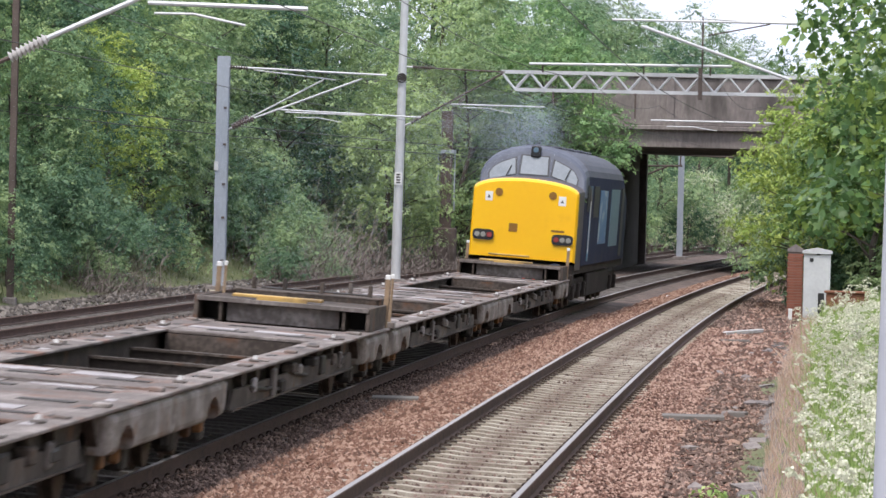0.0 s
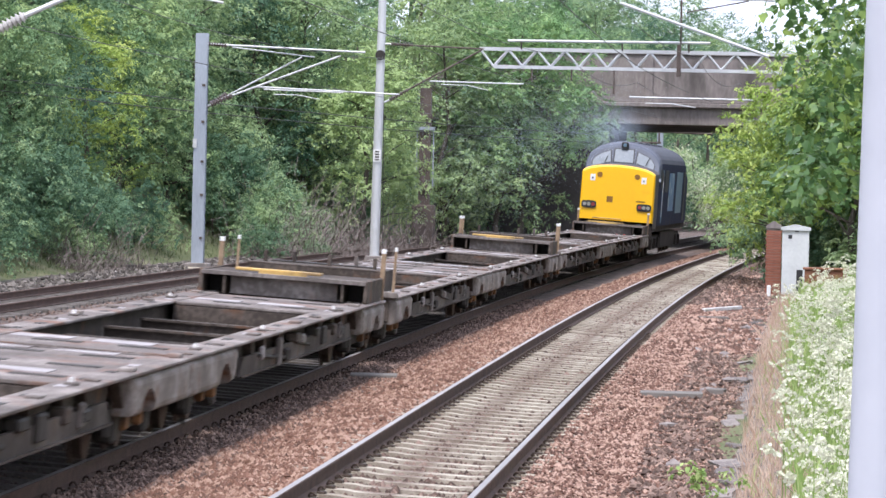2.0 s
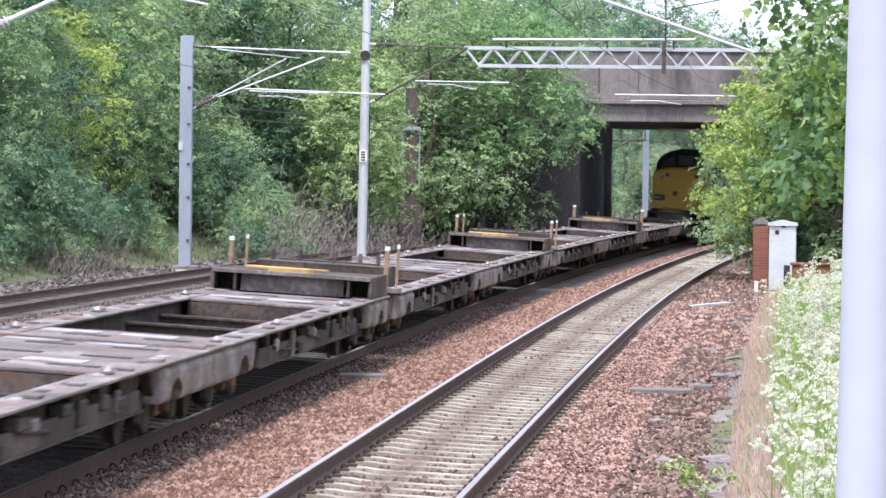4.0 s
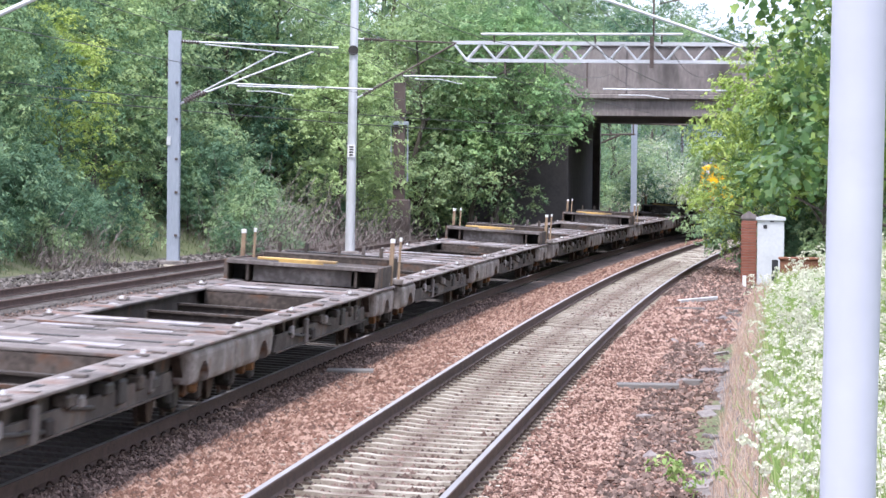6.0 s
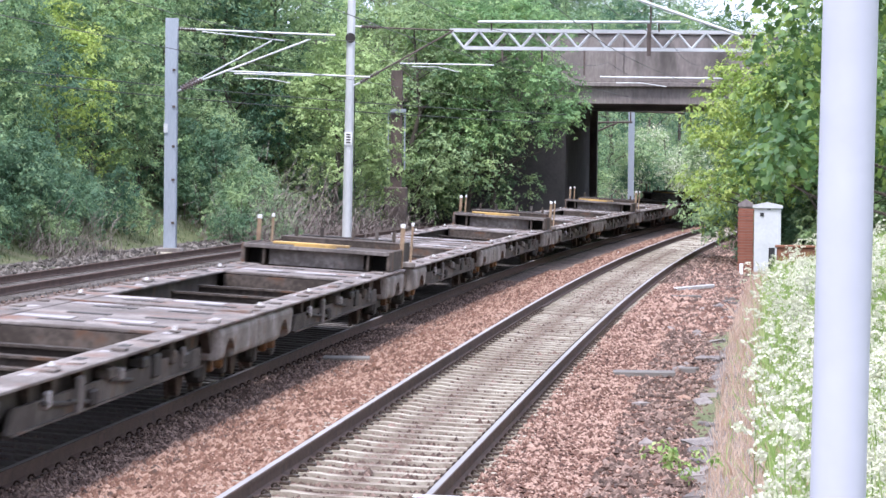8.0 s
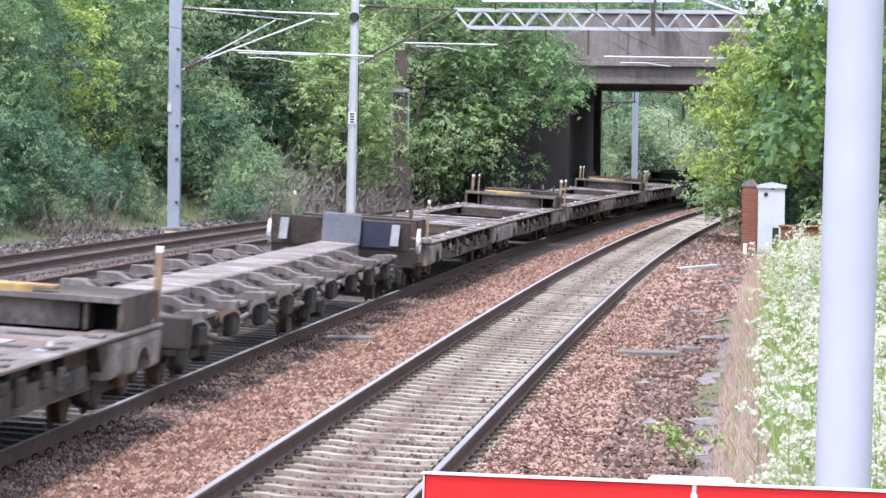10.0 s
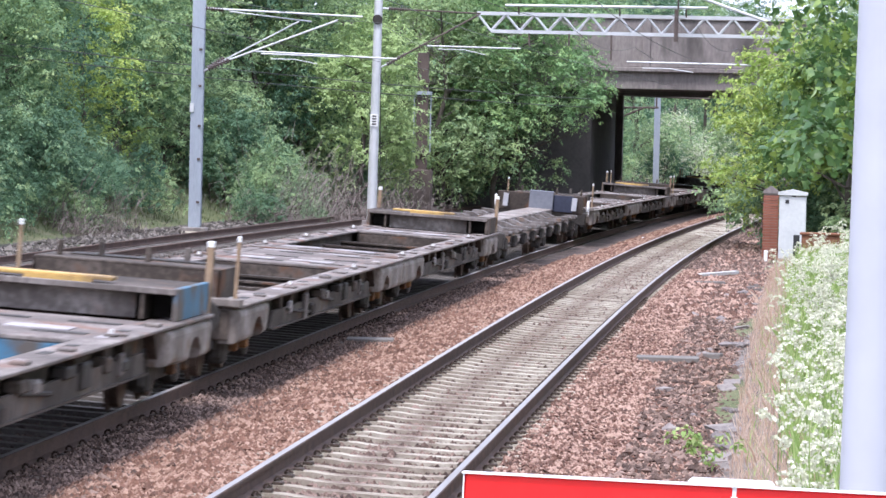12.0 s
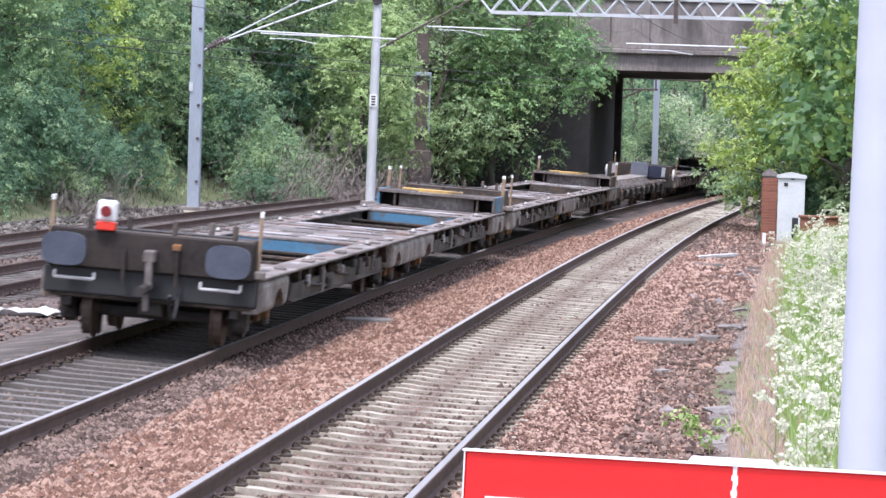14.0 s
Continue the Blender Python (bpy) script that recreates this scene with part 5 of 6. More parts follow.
    # side windows, doors, grilles, decals
    for s in (-1, 1):
        for y0, y1, z0, z1, mt, nm in ((2.2, 2.9, 2.35, 3.0, "black", "side_window"), (3.1, 3.7, 1.1, 3.0, "blue_paint", "cab_door"), (4.4, 6.2, 2.2, 3.0, "black", "grille"), (6.8, 9.6, 1.5, 2.9, "decal_blue", "side_panel"), (11.0, 14.4, 1.4, 2.95, "loco_light", "side_panel"), (15.4, 16.4, 1.1, 3.0, "black", "cab_door")):
            bm = B()
            box(bm, min(s * 1.345, s * 1.362), max(s * 1.345, s * 1.362), y0, y1, z0, z1, 0.004)
            part(nm, bm, mt, loco)
        bm = B()
        box(bm, min(s * 1.37, s * 1.39), max(s * 1.37, s * 1.39), 3.05, 3.08, 1.3, 2.6)
        part("handrail", bm, "white", loco)
        bm = B()
        box(bm, s * 1.2 - 0.05, s * 1.2 + 0.05, 5.5, 13.5, 0.35, 0.95, 0.03)
        part("tank", bm, "underframe", loco)
    for yy in (4.0, 7.0, 10.5, 13.2):
        bm = B()
        box(bm, -0.45, 0.45, yy, yy + 1.6, 3.84, 3.93, 0.03)
        part("roof_hatch", bm, "loco_top", loco)
    bm = B()
    box(bm, -1.15, 1.15, 5.6, 13.4, 0.4, 0.95, 0.05)
    part("fuel_tank", bm, "underframe", loco)
    for yy in (3.4, L - 3.4):
        bm = B()
        for s in (-1, 1):
            box(bm, s * 1.1 - 0.06, s * 1.1 + 0.06, yy - 2.3, yy + 2.3, 0.5, 0.85, 0.03)
            for k in (-1.85, 0, 1.85):
                box(bm, s * 1.14 - 0.1, s * 1.14 + 0.1, yy + k - 0.2, yy + k + 0.2, 0.35, 0.75, 0.03)
        bg = part("bogie", bm, "underframe", loco)
        for k in (-1.85, 0, 1.85):
            for s in (-1, 1):
                w = new("wheel", WHEEL)
                w.parent = bg
                w.matrix_basis = pose(s * 0.755, yy + k, 0.55, 0, 0, 0 if s < 0 else 180) @ Matrix.Diagonal((1, 1.3, 1.3, 1))
    low_parts = ("bogie", "buffer", "brake_hose", "fuel_tank", "tank")
    for ob in loco.children:
        if not ob.name.startswith(low_parts):
            ob.location.z += 0.2
    return loco


M["bonnet_brown"] = material("sooty_brown_blue_paint", [(0.04, 0.034, 0.042), (0.085, 0.07, 0.075)], 0.55, scale=1.5, fine=10, bump=0.05)
M["frame_grey"] = material("dark_rubber_seal", [(0.03, 0.033, 0.04), (0.055, 0.058, 0.066)], 0.6, bump=0.03)
M["decal_blue"] = material("mid_blue_decal", [(0.05, 0.13, 0.27), (0.1, 0.2, 0.36)], 0.45, scale=1.2, fine=6, bump=0.03, stain=(0.35, 0.42, 0.48), stain_at=(0.55, 0.6), stain_scale=1.5)
M["cab_blue"] = material("slate_blue_paint", [(0.066, 0.076, 0.108), (0.1, 0.114, 0.152)], 0.55, scale=1.5, fine=10, bump=0.05)
# Pale matte base colour stands in for sky reflected in the windscreens.
M["screen"] = material("dusty_window_glass", [(0.19, 0.22, 0.25), (0.27, 0.3, 0.33)], 0.55, scale=2, fine=10, bump=0, spec=0.4)
M["white_lens"] = material("clear_lens", [(0.22, 0.22, 0.2), (0.34, 0.34, 0.31)], 0.15, bump=0, coat=0.5)
M["lamp_dim"] = material("unlit_red_lens", [(0.22, 0.03, 0.03), (0.3, 0.05, 0.05)], 0.2, bump=0, coat=0.5)
M["old_brown"] = material("brown_cover", [(0.2, 0.09, 0.01), (0.28, 0.13, 0.02)], 0.6, bump=0.1)

LOCO = diesel_locomotive()
LEAD = wagon_half(True)
TRAIL = wagon_half(False)
SPINE = low_wagon()
# front ends of the twin sets along the line at the start, behind the locomotive
TRAIN = [(LOCO, 96.9, 18.6)]
first = True
for front in (96.6, 57.4, 17.0, -23.4, -63.4, -103.8, -174.4, -215.2):
    last = front < -200
    a = LEAD if first else wagon_half(True, True) if last else copy_thing(LEAD, pose(0, 0, 0))
    b = TRAIL if first else wagon_half(False, True) if last else copy_thing(TRAIL, pose(0, 0, 0))
    TRAIN.append((a, front - 0.3 - HALF, HALF))
    TRAIN.append((b, front - 0.35 - 2 * HALF, HALF))
    first = False
end_gear(TRAIN[-1][0])
TRAIN.append((SPINE, -145.4 - LOW, LOW))


def exhaust_smoke():
    """Thin exhaust: a trail of very small pale flecks that widens and sinks behind the locomotive."""
    rng = np.random.default_rng(41)
    n = 150000
    back = 30.0 * rng.random(n) ** 1.6
    wide = 0.35 + 0.07 * back
    p = np.stack([-0.1 - 0.15 * back + rng.normal(size=n) * wide, 9.0 - back, 4.7 - 0.05 * back + rng.normal(size=n) * (0.4 + 0.055 * back)], 1)
    p = p[(p[:, 2] > 0.4) & ((back < 8.5) | (p[:, 2] > 4.3) | (p[:, 0] < -1.7))]
    n = len(p)
    u, w = rng.normal(size=(n, 3)), rng.normal(size=(n, 3))
    u *= (rng.uniform(0.003, 0.007, n) / np.linalg.norm(u, axis=1))[:, None]
    w *= (rng.uniform(0.003, 0.007, n) / np.linalg.norm(w, axis=1))[:, None]
    v = np.stack([p - u, p - w, p + u, p + w], 1).reshape(-1, 3)
    ob = new("exhaust_smoke", raw_mesh("exhaust_smoke", v.tolist(), np.arange(n * 4).reshape(n, 4).tolist(), "smoke"))
    return tagged(ob, "thin blue-grey exhaust haze trailing behind the locomotive", "smoke", kind="stuff")


M["smoke"] = material("blue_grey_smoke", [(0.42, 0.5, 0.62), (0.55, 0.62, 0.72)], 1.0, bump=0, spec=0.0, transmit=0.4)
SMOKE = exhaust_smoke()


def motions():
    times = [i * 0.5 for i in range(29)]
    for thing, rear, length in TRAIN:
        if thing is LOCO:
            walk(SMOKE, [(t, pose(near_x(rear + SPEED * t) - SPACING, rear + SPEED * t, 0)) for t in times])
        shift = pose(0, -length / 2, 0) if thing is LOCO else pose(0, 0, 0)
        walk(thing, [(t, on_line(rear + SPEED * t, rear + SPEED * t + length) @ shift) for t in times])


# ---- plants ----
def leaf_cloud(rng, centres, radii, per, size, flat=0.75, droop=0.3, shape=0):
    """Many small leaves (bent two-triangle blades) on the shells of clumps. Returns vertices and faces."""
    n = len(centres) * per
    c = np.repeat(np.asarray(centres, float), per, 0)
    r = np.repeat(np.asarray(radii, float), per)
    d = rng.normal(size=(n, 3))
    d /= np.linalg.norm(d, axis=1)[:, None]
    rad = r * rng.uniform(0.3, 1.0, n) ** 0.4
    p = c + d * rad[:, None] * np.array([1, 1, flat])
    s = rng.uniform(*size, n)
    nrm = d * 0.85 + rng.normal(size=(n, 3)) * 0.4 + np.array([0, 0, 0.45])
    nrm /= np.linalg.norm(nrm, axis=1)[:, None]
    t = np.cross(nrm, rng.normal(size=(n, 3)))
    t /= np.linalg.norm(t, axis=1)[:, None]
    b = np.cross(nrm, t)
    L, W = s[:, None], (s * rng.uniform(0.5, 0.8, n))[:, None]
    if shape == 0:
        v = np.stack([p - t * L * 0.5, p + b * W * 0.5 - nrm * L * 0.08, p + t * L * 0.5 - np.array([0, 0, 1]) * L * droop, p - b * W * 0.5 - nrm * L * 0.08], 1)
        f = np.arange(n * 4).reshape(n, 4)
        return v.reshape(-1, 3), f
    # broad lobed leaf: seven-point fan
    ang = np.array([0, 0.55, 1.0, 1.65, 2.6, -2.6, -1.65, -1.0, -0.55])
    rr = np.array([1.0, 0.55, 0.92, 0.5, 0.62, 0.62, 0.5, 0.92, 0.55]) * 0.5
    pts = [p + (t * math.cos(a) + b * math.sin(a)) * L * q - nrm * L * (0.12 * abs(math.sin(a))) - np.array([0, 0, 1]) * L * droop * 0.4 * max(math.cos(a), 0) for a, q in zip(ang, rr)]
    v = np.stack(pts, 1)
    f = np.arange(n * 9).reshape(n, 9)
    return v.reshape(-1, 3), f


def sprays(rng, centres, radii, per, size, each=12):
    """Leafy twigs that reach out of each clump and droop at the tip, leaves on both sides. Returns vertices and faces."""
    k = max(5, per // each)
    c = np.repeat(np.asarray(centres, float), k, 0)
    r = np.repeat(np.asarray(radii, float), k)
    d = rng.normal(size=(len(c), 3)) + np.array([0, 0, 0.3])
    d /= np.linalg.norm(d, axis=1)[:, None]
    r = r * rng.uniform(0.75, 1.15, len(c))
    side = np.cross(d, np.array([0, 0, 1.0]) + rng.normal(size=d.shape) * 0.25)
    side /= np.linalg.norm(side, axis=1)[:, None]
    c, r, d, side = (np.repeat(a, each, 0) for a in (c, r, d, side))
    n = len(c)
    t = rng.uniform(0.3, 1.0, n) ** 0.6
    off = rng.uniform(-1, 1, n) * 0.34 * (1.15 - t) * r
    p = c + d * (r * t)[:, None] * np.array([1, 1, 0.82]) + side * off[:, None] + rng.normal(size=(n, 3)) * 0.035
    p[:, 2] -= 0.22 * r * t**2
    s = rng.uniform(*size, n)
    nrm = np.array([0, 0, 0.75]) + d * 0.6 + rng.normal(size=(n, 3)) * 0.3
    nrm /= np.linalg.norm(nrm, axis=1)[:, None]
    ax = d * 0.6 + side * np.sign(off)[:, None] * 0.8 + rng.normal(size=(n, 3)) * 0.35
    ax -= nrm * np.sum(ax * nrm, axis=1)[:, None]
    ax /= np.linalg.norm(ax, axis=1)[:, None]
    b = np.cross(nrm, ax)
    L, W = s[:, None], (s * rng.uniform(0.42, 0.62, n))[:, None]
    v = np.stack([p - ax * L * 0.5, p + b * W * 0.5, p + ax * L * 0.5 - np.array([0, 0, 1]) * L * 0.22, p - b * W * 0.5], 1)
    return v.reshape(-1, 3), np.arange(n * 4).reshape(n, 4)


def limbs(bm, rng, height, spread, count, r, lean=0.0):
    """Tapered trunk with limbs; returns the limb ends."""
    ends = []
    p = Vector((0, 0, -0.3))
    k = 5
    trunk = []
    for i in range(k + 1):
        trunk.append(Vector((lean * (i / k) * height + rng.normal() * 0.05 * height * (i > 0) * 0.4, rng.normal() * 0.02 * height * (i > 0), -0.3 + (height * 0.8 + 0.3) * i / k)))
    for i in range(k):
        tube(bm, trunk[i], trunk[i + 1], r * (1 - 0.16 * i), r * (1 - 0.16 * (i + 1)), n=7)
    for i in range(count):
        t = rng.uniform(0.2, 0.98)
        j = min(int(t * k), k - 1)
        base = trunk[j].lerp(trunk[j + 1], t * k - j)
        a = rng.uniform(0, 6.283)
        ln = spread * (1.05 - 0.55 * t) * rng.uniform(0.7, 1.1)
        tip = base + Vector((math.cos(a) * ln, math.sin(a) * ln, ln * rng.uniform(0.2, 0.75)))
        mid = base.lerp(tip, 0.55) + Vector((0, 0, 0.06 * ln))
        rr = r * 0.34 * (1 - 0.5 * t)
        tube(bm, base, mid, rr, rr * 0.65, n=5, caps=False)
        tube(bm, mid, tip, rr * 0.65, rr * 0.2, n=5, caps=False)
        ends += [mid, tip, mid.lerp(tip, 0.5)]
    ends.append(trunk[-1])
    return ends


def tree(name, seed, height, spread, clumps, per, size, leaf, label, r=0.16, low=0.12, clump_r=(0.5, 0.95), blossom=0):
    rng = np.random.default_rng(seed)
    t = tagged(new(name), label, "tree" if name == "tree" else "shrub")
    bm = B()
    ends = limbs(bm, rng, height, spread, max(8, clumps // 5), r)
    part("trunk", bm, "bark", t)
    cs, rs = [], []
    for i in range(clumps):
        if i < len(ends) and ends[i].z > low * height:
            e = np.array(ends[i]) + rng.normal(size=3) * 0.2
        else:
            a, h = rng.uniform(0, 6.283), rng.uniform(low, 1.0)
            prof = math.sin(math.pi * min(1, (h * 0.85 + 0.15))) ** 0.55
            q = spread * prof * rng.uniform(0.45, 1.0) ** 0.5
            e = np.array([math.cos(a) * q, math.sin(a) * q, height * h])
        cs.append(e)
        rs.append(rng.uniform(*clump_r))
    v, f = sprays(rng, cs, rs, per, size)
    me = raw_mesh("crown", v.tolist(), f.tolist(), leaf)
    crown = new("crown", me)
    crown.parent = t
    if blossom:
        pick = [i for i in range(len(cs)) if rng.random() < 0.75]
        v, f = leaf_cloud(rng, [cs[i] for i in pick], [rs[i] * 1.06 for i in pick], blossom, (0.05, 0.12))
        bl = new("blossom", raw_mesh("blossom", v.tolist(), f.tolist(), "blossom"))
        bl.parent = t
    return t


def build_woods():
    rng = np.random.default_rng(11)
    kinds = [
        tree("tree", 1, 9.5, 2.9, 86, 260, (0.08, 0.16), "leaf_a", "ash tree in fresh mid-green leaf on the bank", clump_r=(0.7, 1.5)),
        tree("tree", 2, 11.0, 3.3, 96, 260, (0.08, 0.17), "leaf_b", "dense dark green sycamore on the bank", clump_r=(0.75, 1.6)),
        tree("tree", 3, 8.0, 2.6, 84, 240, (0.08, 0.16), "leaf_a", "leafy young tree on the bank", clump_r=(0.6, 1.25)),
        tree("tree", 4, 9.0, 2.8, 88, 240, (0.08, 0.17), "leaf_y", "pale yellow-green young tree on the bank", clump_r=(0.6, 1.3)),
    ]
    shrub = tree("shrub", 5, 3.0, 1.7, 46, 170, (0.06, 0.13), "leaf_b", "low green bramble shrub at the trackside", 0.05, 0.02, clump_r=(0.4, 0.85))
    shrub2 = tree("shrub", 6, 2.6, 1.6, 46, 150, (0.06, 0.13), "leaf_b", "loose green shrub at the trackside", 0.05, 0.02, clump_r=(0.4, 0.8))
    haw = tree("tree", 8, 5.0, 2.4, 80, 90, (0.08, 0.16), "leaf_b", "hawthorn covered in white blossom", 0.12, 0.1, blossom=90)
    used = set()

    def put(ob, x, y, s=1.0, z=None):
        m = pose(x, y, ground_z(x, y) - 0.1 if z is None else z, 0, 0, rng.uniform(0, 360))
        if ob.name not in used:
            used.add(ob.name)
            ob.matrix_basis = m @ Matrix.Diagonal((s, s, s, 1))
            for c in (ob,):
                c.scale = (s, s, s)
            return ob
        c = copy_thing(ob, m)
        c.scale = (s, s, s)
        return c

    # left bank, front row to back rows, from the near end to the bridge
    y = 62.0
    while y < 172:
        edge = near_x(y) - 20.2 + 3.4 * max(0, (y - 140) / 30)
        put(kinds[int(rng.choice([0, 1, 2, 3], p=[0.4, 0.3, 0.18, 0.12]))], edge - rng.uniform(0.3, 2.2), y, rng.uniform(0.75, 1.1))
        if y < 104:
            y += 6.0
            continue
        put(kinds[int(rng.choice([0, 1, 3], p=[0.45, 0.38, 0.17]))], edge - rng.uniform(4, 6), y + rng.uniform(-1, 1), rng.uniform(0.95, 1.25))
        put(kinds[int(rng.choice([0, 1]))], edge - rng.uniform(9, 12), y + rng.uniform(-2, 2), rng.uniform(1.05, 1.35))
        y += rng.uniform(3.2, 4.6)
    y = 98.0
    while y < 170:
        edge = near_x(y) - 18.0 + 3.0 * max(0, (y - 140) / 30)
        if not 131 < y < 143:
            put(shrub if rng.random() < 0.6 else shrub2, edge - rng.uniform(0, 1.6), y, rng.uniform(0.5, 1.35))
        y += rng.uniform(1.3, 2.4)
    for x, y, k in ((-18.6, 138, 0.7), (-18.9, 141.5, 0.9), (-17.4, 140.5, 0.45), (-18.0, 144, 0.6), (-18.4, 135, 0.6), (-19.4, 146, 1.0), (-16.8, 138, 0.35), (-20.8, 113, 0.6)):
        put(shrub2 if k < 0.65 else shrub, x, y, k)
    # wooded hill that closes the view behind the bridge
    for row, (y0, lift) in enumerate(((339.0, 0.72), (347.0, 1.0), (356.0, 1.0))):
        x = -30.0 + 1.3 * row
        while x < 16:
            want = float(np.interp(x, (-30, -14, -10, -5, 0, 16), (22, 20.5, 18.4, 15.4, 14, 13)))
            put(kinds[int(rng.choice([0, 1], p=[0.4, 0.6]))], x, y0 + rng.uniform(-1.5, 1.5), lift * (want * 1.05 - ground_z(x, y0)) / 11.3 * rng.uniform(0.93, 1.04))
            x += rng.uniform(2.8, 4.0)
    # beyond the bridge
    for x, y, k, s in ((-16, 203, 1, 1.1), (-13, 207, 0, 1.0), (-12, 222, 2, 1.0), (-10, 238, 1, 1.1), (-6, 262, 0, 1.2), (0, 280, 1, 1.2), (6, 290, 0, 1.2), (12, 285, 1, 1.2), (-14, 250, 1, 1.3), (-20, 215, 0, 1.3), (16, 260, 1, 1.2), (-3, 300, 1, 1.3), (10, 240, 0, 1.2), (-9, 290, 1, 1.3)):
        put(kinds[k], x, y, s)
    for x, y, s in ((-6.6, 246, 1.15), (-4.4, 250, 1.0), (-8.2, 252, 1.0)):
        put(haw, x, y, s)
    for x, y, s in ((-10.8, 199, 1.0), (-12, 202, 1.2), (-10.5, 232, 1.0), (-8, 240, 1.1), (-11, 200, 1.0)):
        put(shrub, x, y, s)
    # trees above and behind the bridge
    for x, y, k, s in ((-20, 206, 1, 1.5), (-14, 209, 0, 1.45), (-26, 168, 0, 1.4), (8, 204, 1, 1.3), (12, 208, 0, 1.3), (-6, 300, 1, 1.35), (-12, 310, 1, 1.5), (2, 320, 1, 1.4)):
        put(kinds[k], x, y, s)
    for x, y, k, s in ((-12.6, 167.5, 0, 0.95), (-14.8, 166, 1, 1.0), (-17.5, 163, 0, 1.0), (-17.2, 156, 2, 1.0), (-20, 158, 1, 1.1), (-16.4, 169, 0, 1.2), (-12.8, 169, 2, 0.8)):
        put(kinds[k], x, y, s)
    for x, y, k, s in ((-25, 196, 1, 1.7), (-21, 214, 0, 1.9), (-27, 186, 0, 1.5)):
        put(kinds[k], x, y, s)
    over = tree("tree", 51, 11.6, 3.7, 210, 260, (0.08, 0.16), "leaf_fresh", "light green ash tree arching over the bridge abutment", 0.16, 0.34, clump_r=(0.6, 1.2))
    over.matrix_basis = pose(-11.8, 168.2, -0.3)
    low = tree("shrub", 52, 2.3, 1.5, 34, 160, (0.07, 0.14), "leaf_b", "dark leafy bush drooping towards the near rail", 0.04, 0.05, clump_r=(0.35, 0.7))
    low.matrix_basis = pose(-1.0, 119, -0.25)
    bough = tree("tree", 53, 5.2, 1.75, 95, 170, (0.08, 0.16), "leaf_b", "small dark green sycamore leaning out beside the near track", 0.08, 0.22, clump_r=(0.45, 0.85))
    bough.matrix_basis = pose(-0.85, 122.0, -0.25)
    for x, y, k in ((1.1, 114.5, 1.1), (2.4, 112, 1.2), (0.3, 117, 1.0), (1.6, 118, 1.3)):
        bush = copy_thing(low, pose(x, y, -0.2, 0, 0, rng.uniform(0, 360)))
        bush.scale = (k, k, k)
    put(haw, -12.5, 204, 1.3, 3.6)
    # right side, beyond the near tree
    y = 112.0
    while y < 172:
        put(kinds[int(rng.choice([0, 1, 3]))], near_x(y) + 5.4 + rng.uniform(0, 2.0), y, rng.uniform(0.7, 0.9))
        put(kinds[int(rng.choice([0, 1]))], near_x(y) + 10 + rng.uniform(0, 2.5), y, rng.uniform(0.9, 1.1))
        y += rng.uniform(4, 6)
    for y in range(20, 110, 9):
        put(kinds[1], 13 + rng.uniform(0, 2), y, rng.uniform(0.8, 1.0))


def build_near_tree():
    """Broad-leaved tree that leans over the cess, and a paler one further on."""
    rng = np.random.default_rng(23)
    t = tagged(new("tree"), "broad-leaved sycamore with large dark and lime leaves over the verge", "tree")
    t.matrix_basis = pose(3.2, 52, -0.1)
    bm = B()
    ends = limbs(bm, rng, 8.0, 3.0, 22, 0.2)
    part("trunk", bm, "bark", t)
    cs = []
    for i in range(250):
        a, h = rng.uniform(0, 6.283), rng.uniform(0.22, 1.0)
        q = 3.6 * math.sin(math.pi * min(1, h * 0.8 + 0.15)) ** 0.5 * rng.uniform(0.35, 1.0) ** 0.5
        c = (math.cos(a) * q, math.sin(a) * q, 8.2 * h)
        if c[2] > 2.7 or c[0] > -1.3:
            cs.append(c)
    v, f = leaf_cloud(rng, cs, rng.uniform(0.4, 0.75, len(cs)), 78, (0.11, 0.21), shape=1, droop=0.5)
    c = new("crown", raw_mesh("crown", v.tolist(), f.tolist(), "leaf_near"))
    c.parent = t
    y = tree("tree", 31, 7.0, 2.6, 150, 200, (0.07, 0.15), "leaf_y", "yellow-green young sycamore leaning over the near track", 0.14, 0.27)
    y.matrix_basis = pose(0.2, 116, -0.2)
    g = tree("tree", 32, 6.5, 2.5, 130, 180, (0.09, 0.18), "leaf_near", "green broad-leaved tree beside the equipment cabinet", 0.14, 0.36)
    g.matrix_basis = pose(1.5, 112, -0.2)


build_woods()
build_near_tree()


def blades(name, mat, label, count, area, height, width, seed, category="grass"):
    rng = np.random.default_rng(seed)
    y0, y1, o0, o1 = area
    ys = y0 + (y1 - y0) * rng.random(count) ** 1.2
    os_ = rng.uniform(o0, o1, count)
    x = np.array([near_x(y) for y in ys]) + os_
    z = np.array([ground_z(a, b) for a, b in zip(x, ys)])
    h = rng.uniform(*height, count)
    a = rng.uniform(0, 6.283, count)
    lean = rng.normal(size=(count, 2)) * 0.3
    w = rng.uniform(*width, count)
    base = np.stack([x, ys, z - 0.03], 1)
    side = np.stack([np.cos(a), np.sin(a), np.zeros(count)], 1) * w[:, None]
    mid = base + np.stack([lean[:, 0] * h * 0.35, lean[:, 1] * h * 0.35, h * 0.6], 1)
    tip = base + np.stack([lean[:, 0] * h, lean[:, 1] * h, h], 1)
    v = np.stack([base - side, base + side, mid + side * 0.7, tip, mid - side * 0.7], 1).reshape(-1, 3)
    f = np.arange(count * 5).reshape(count, 5)
    return tagged(new(name, raw_mesh(name, v.tolist(), f.tolist(), mat)), label, category, kind="stuff")


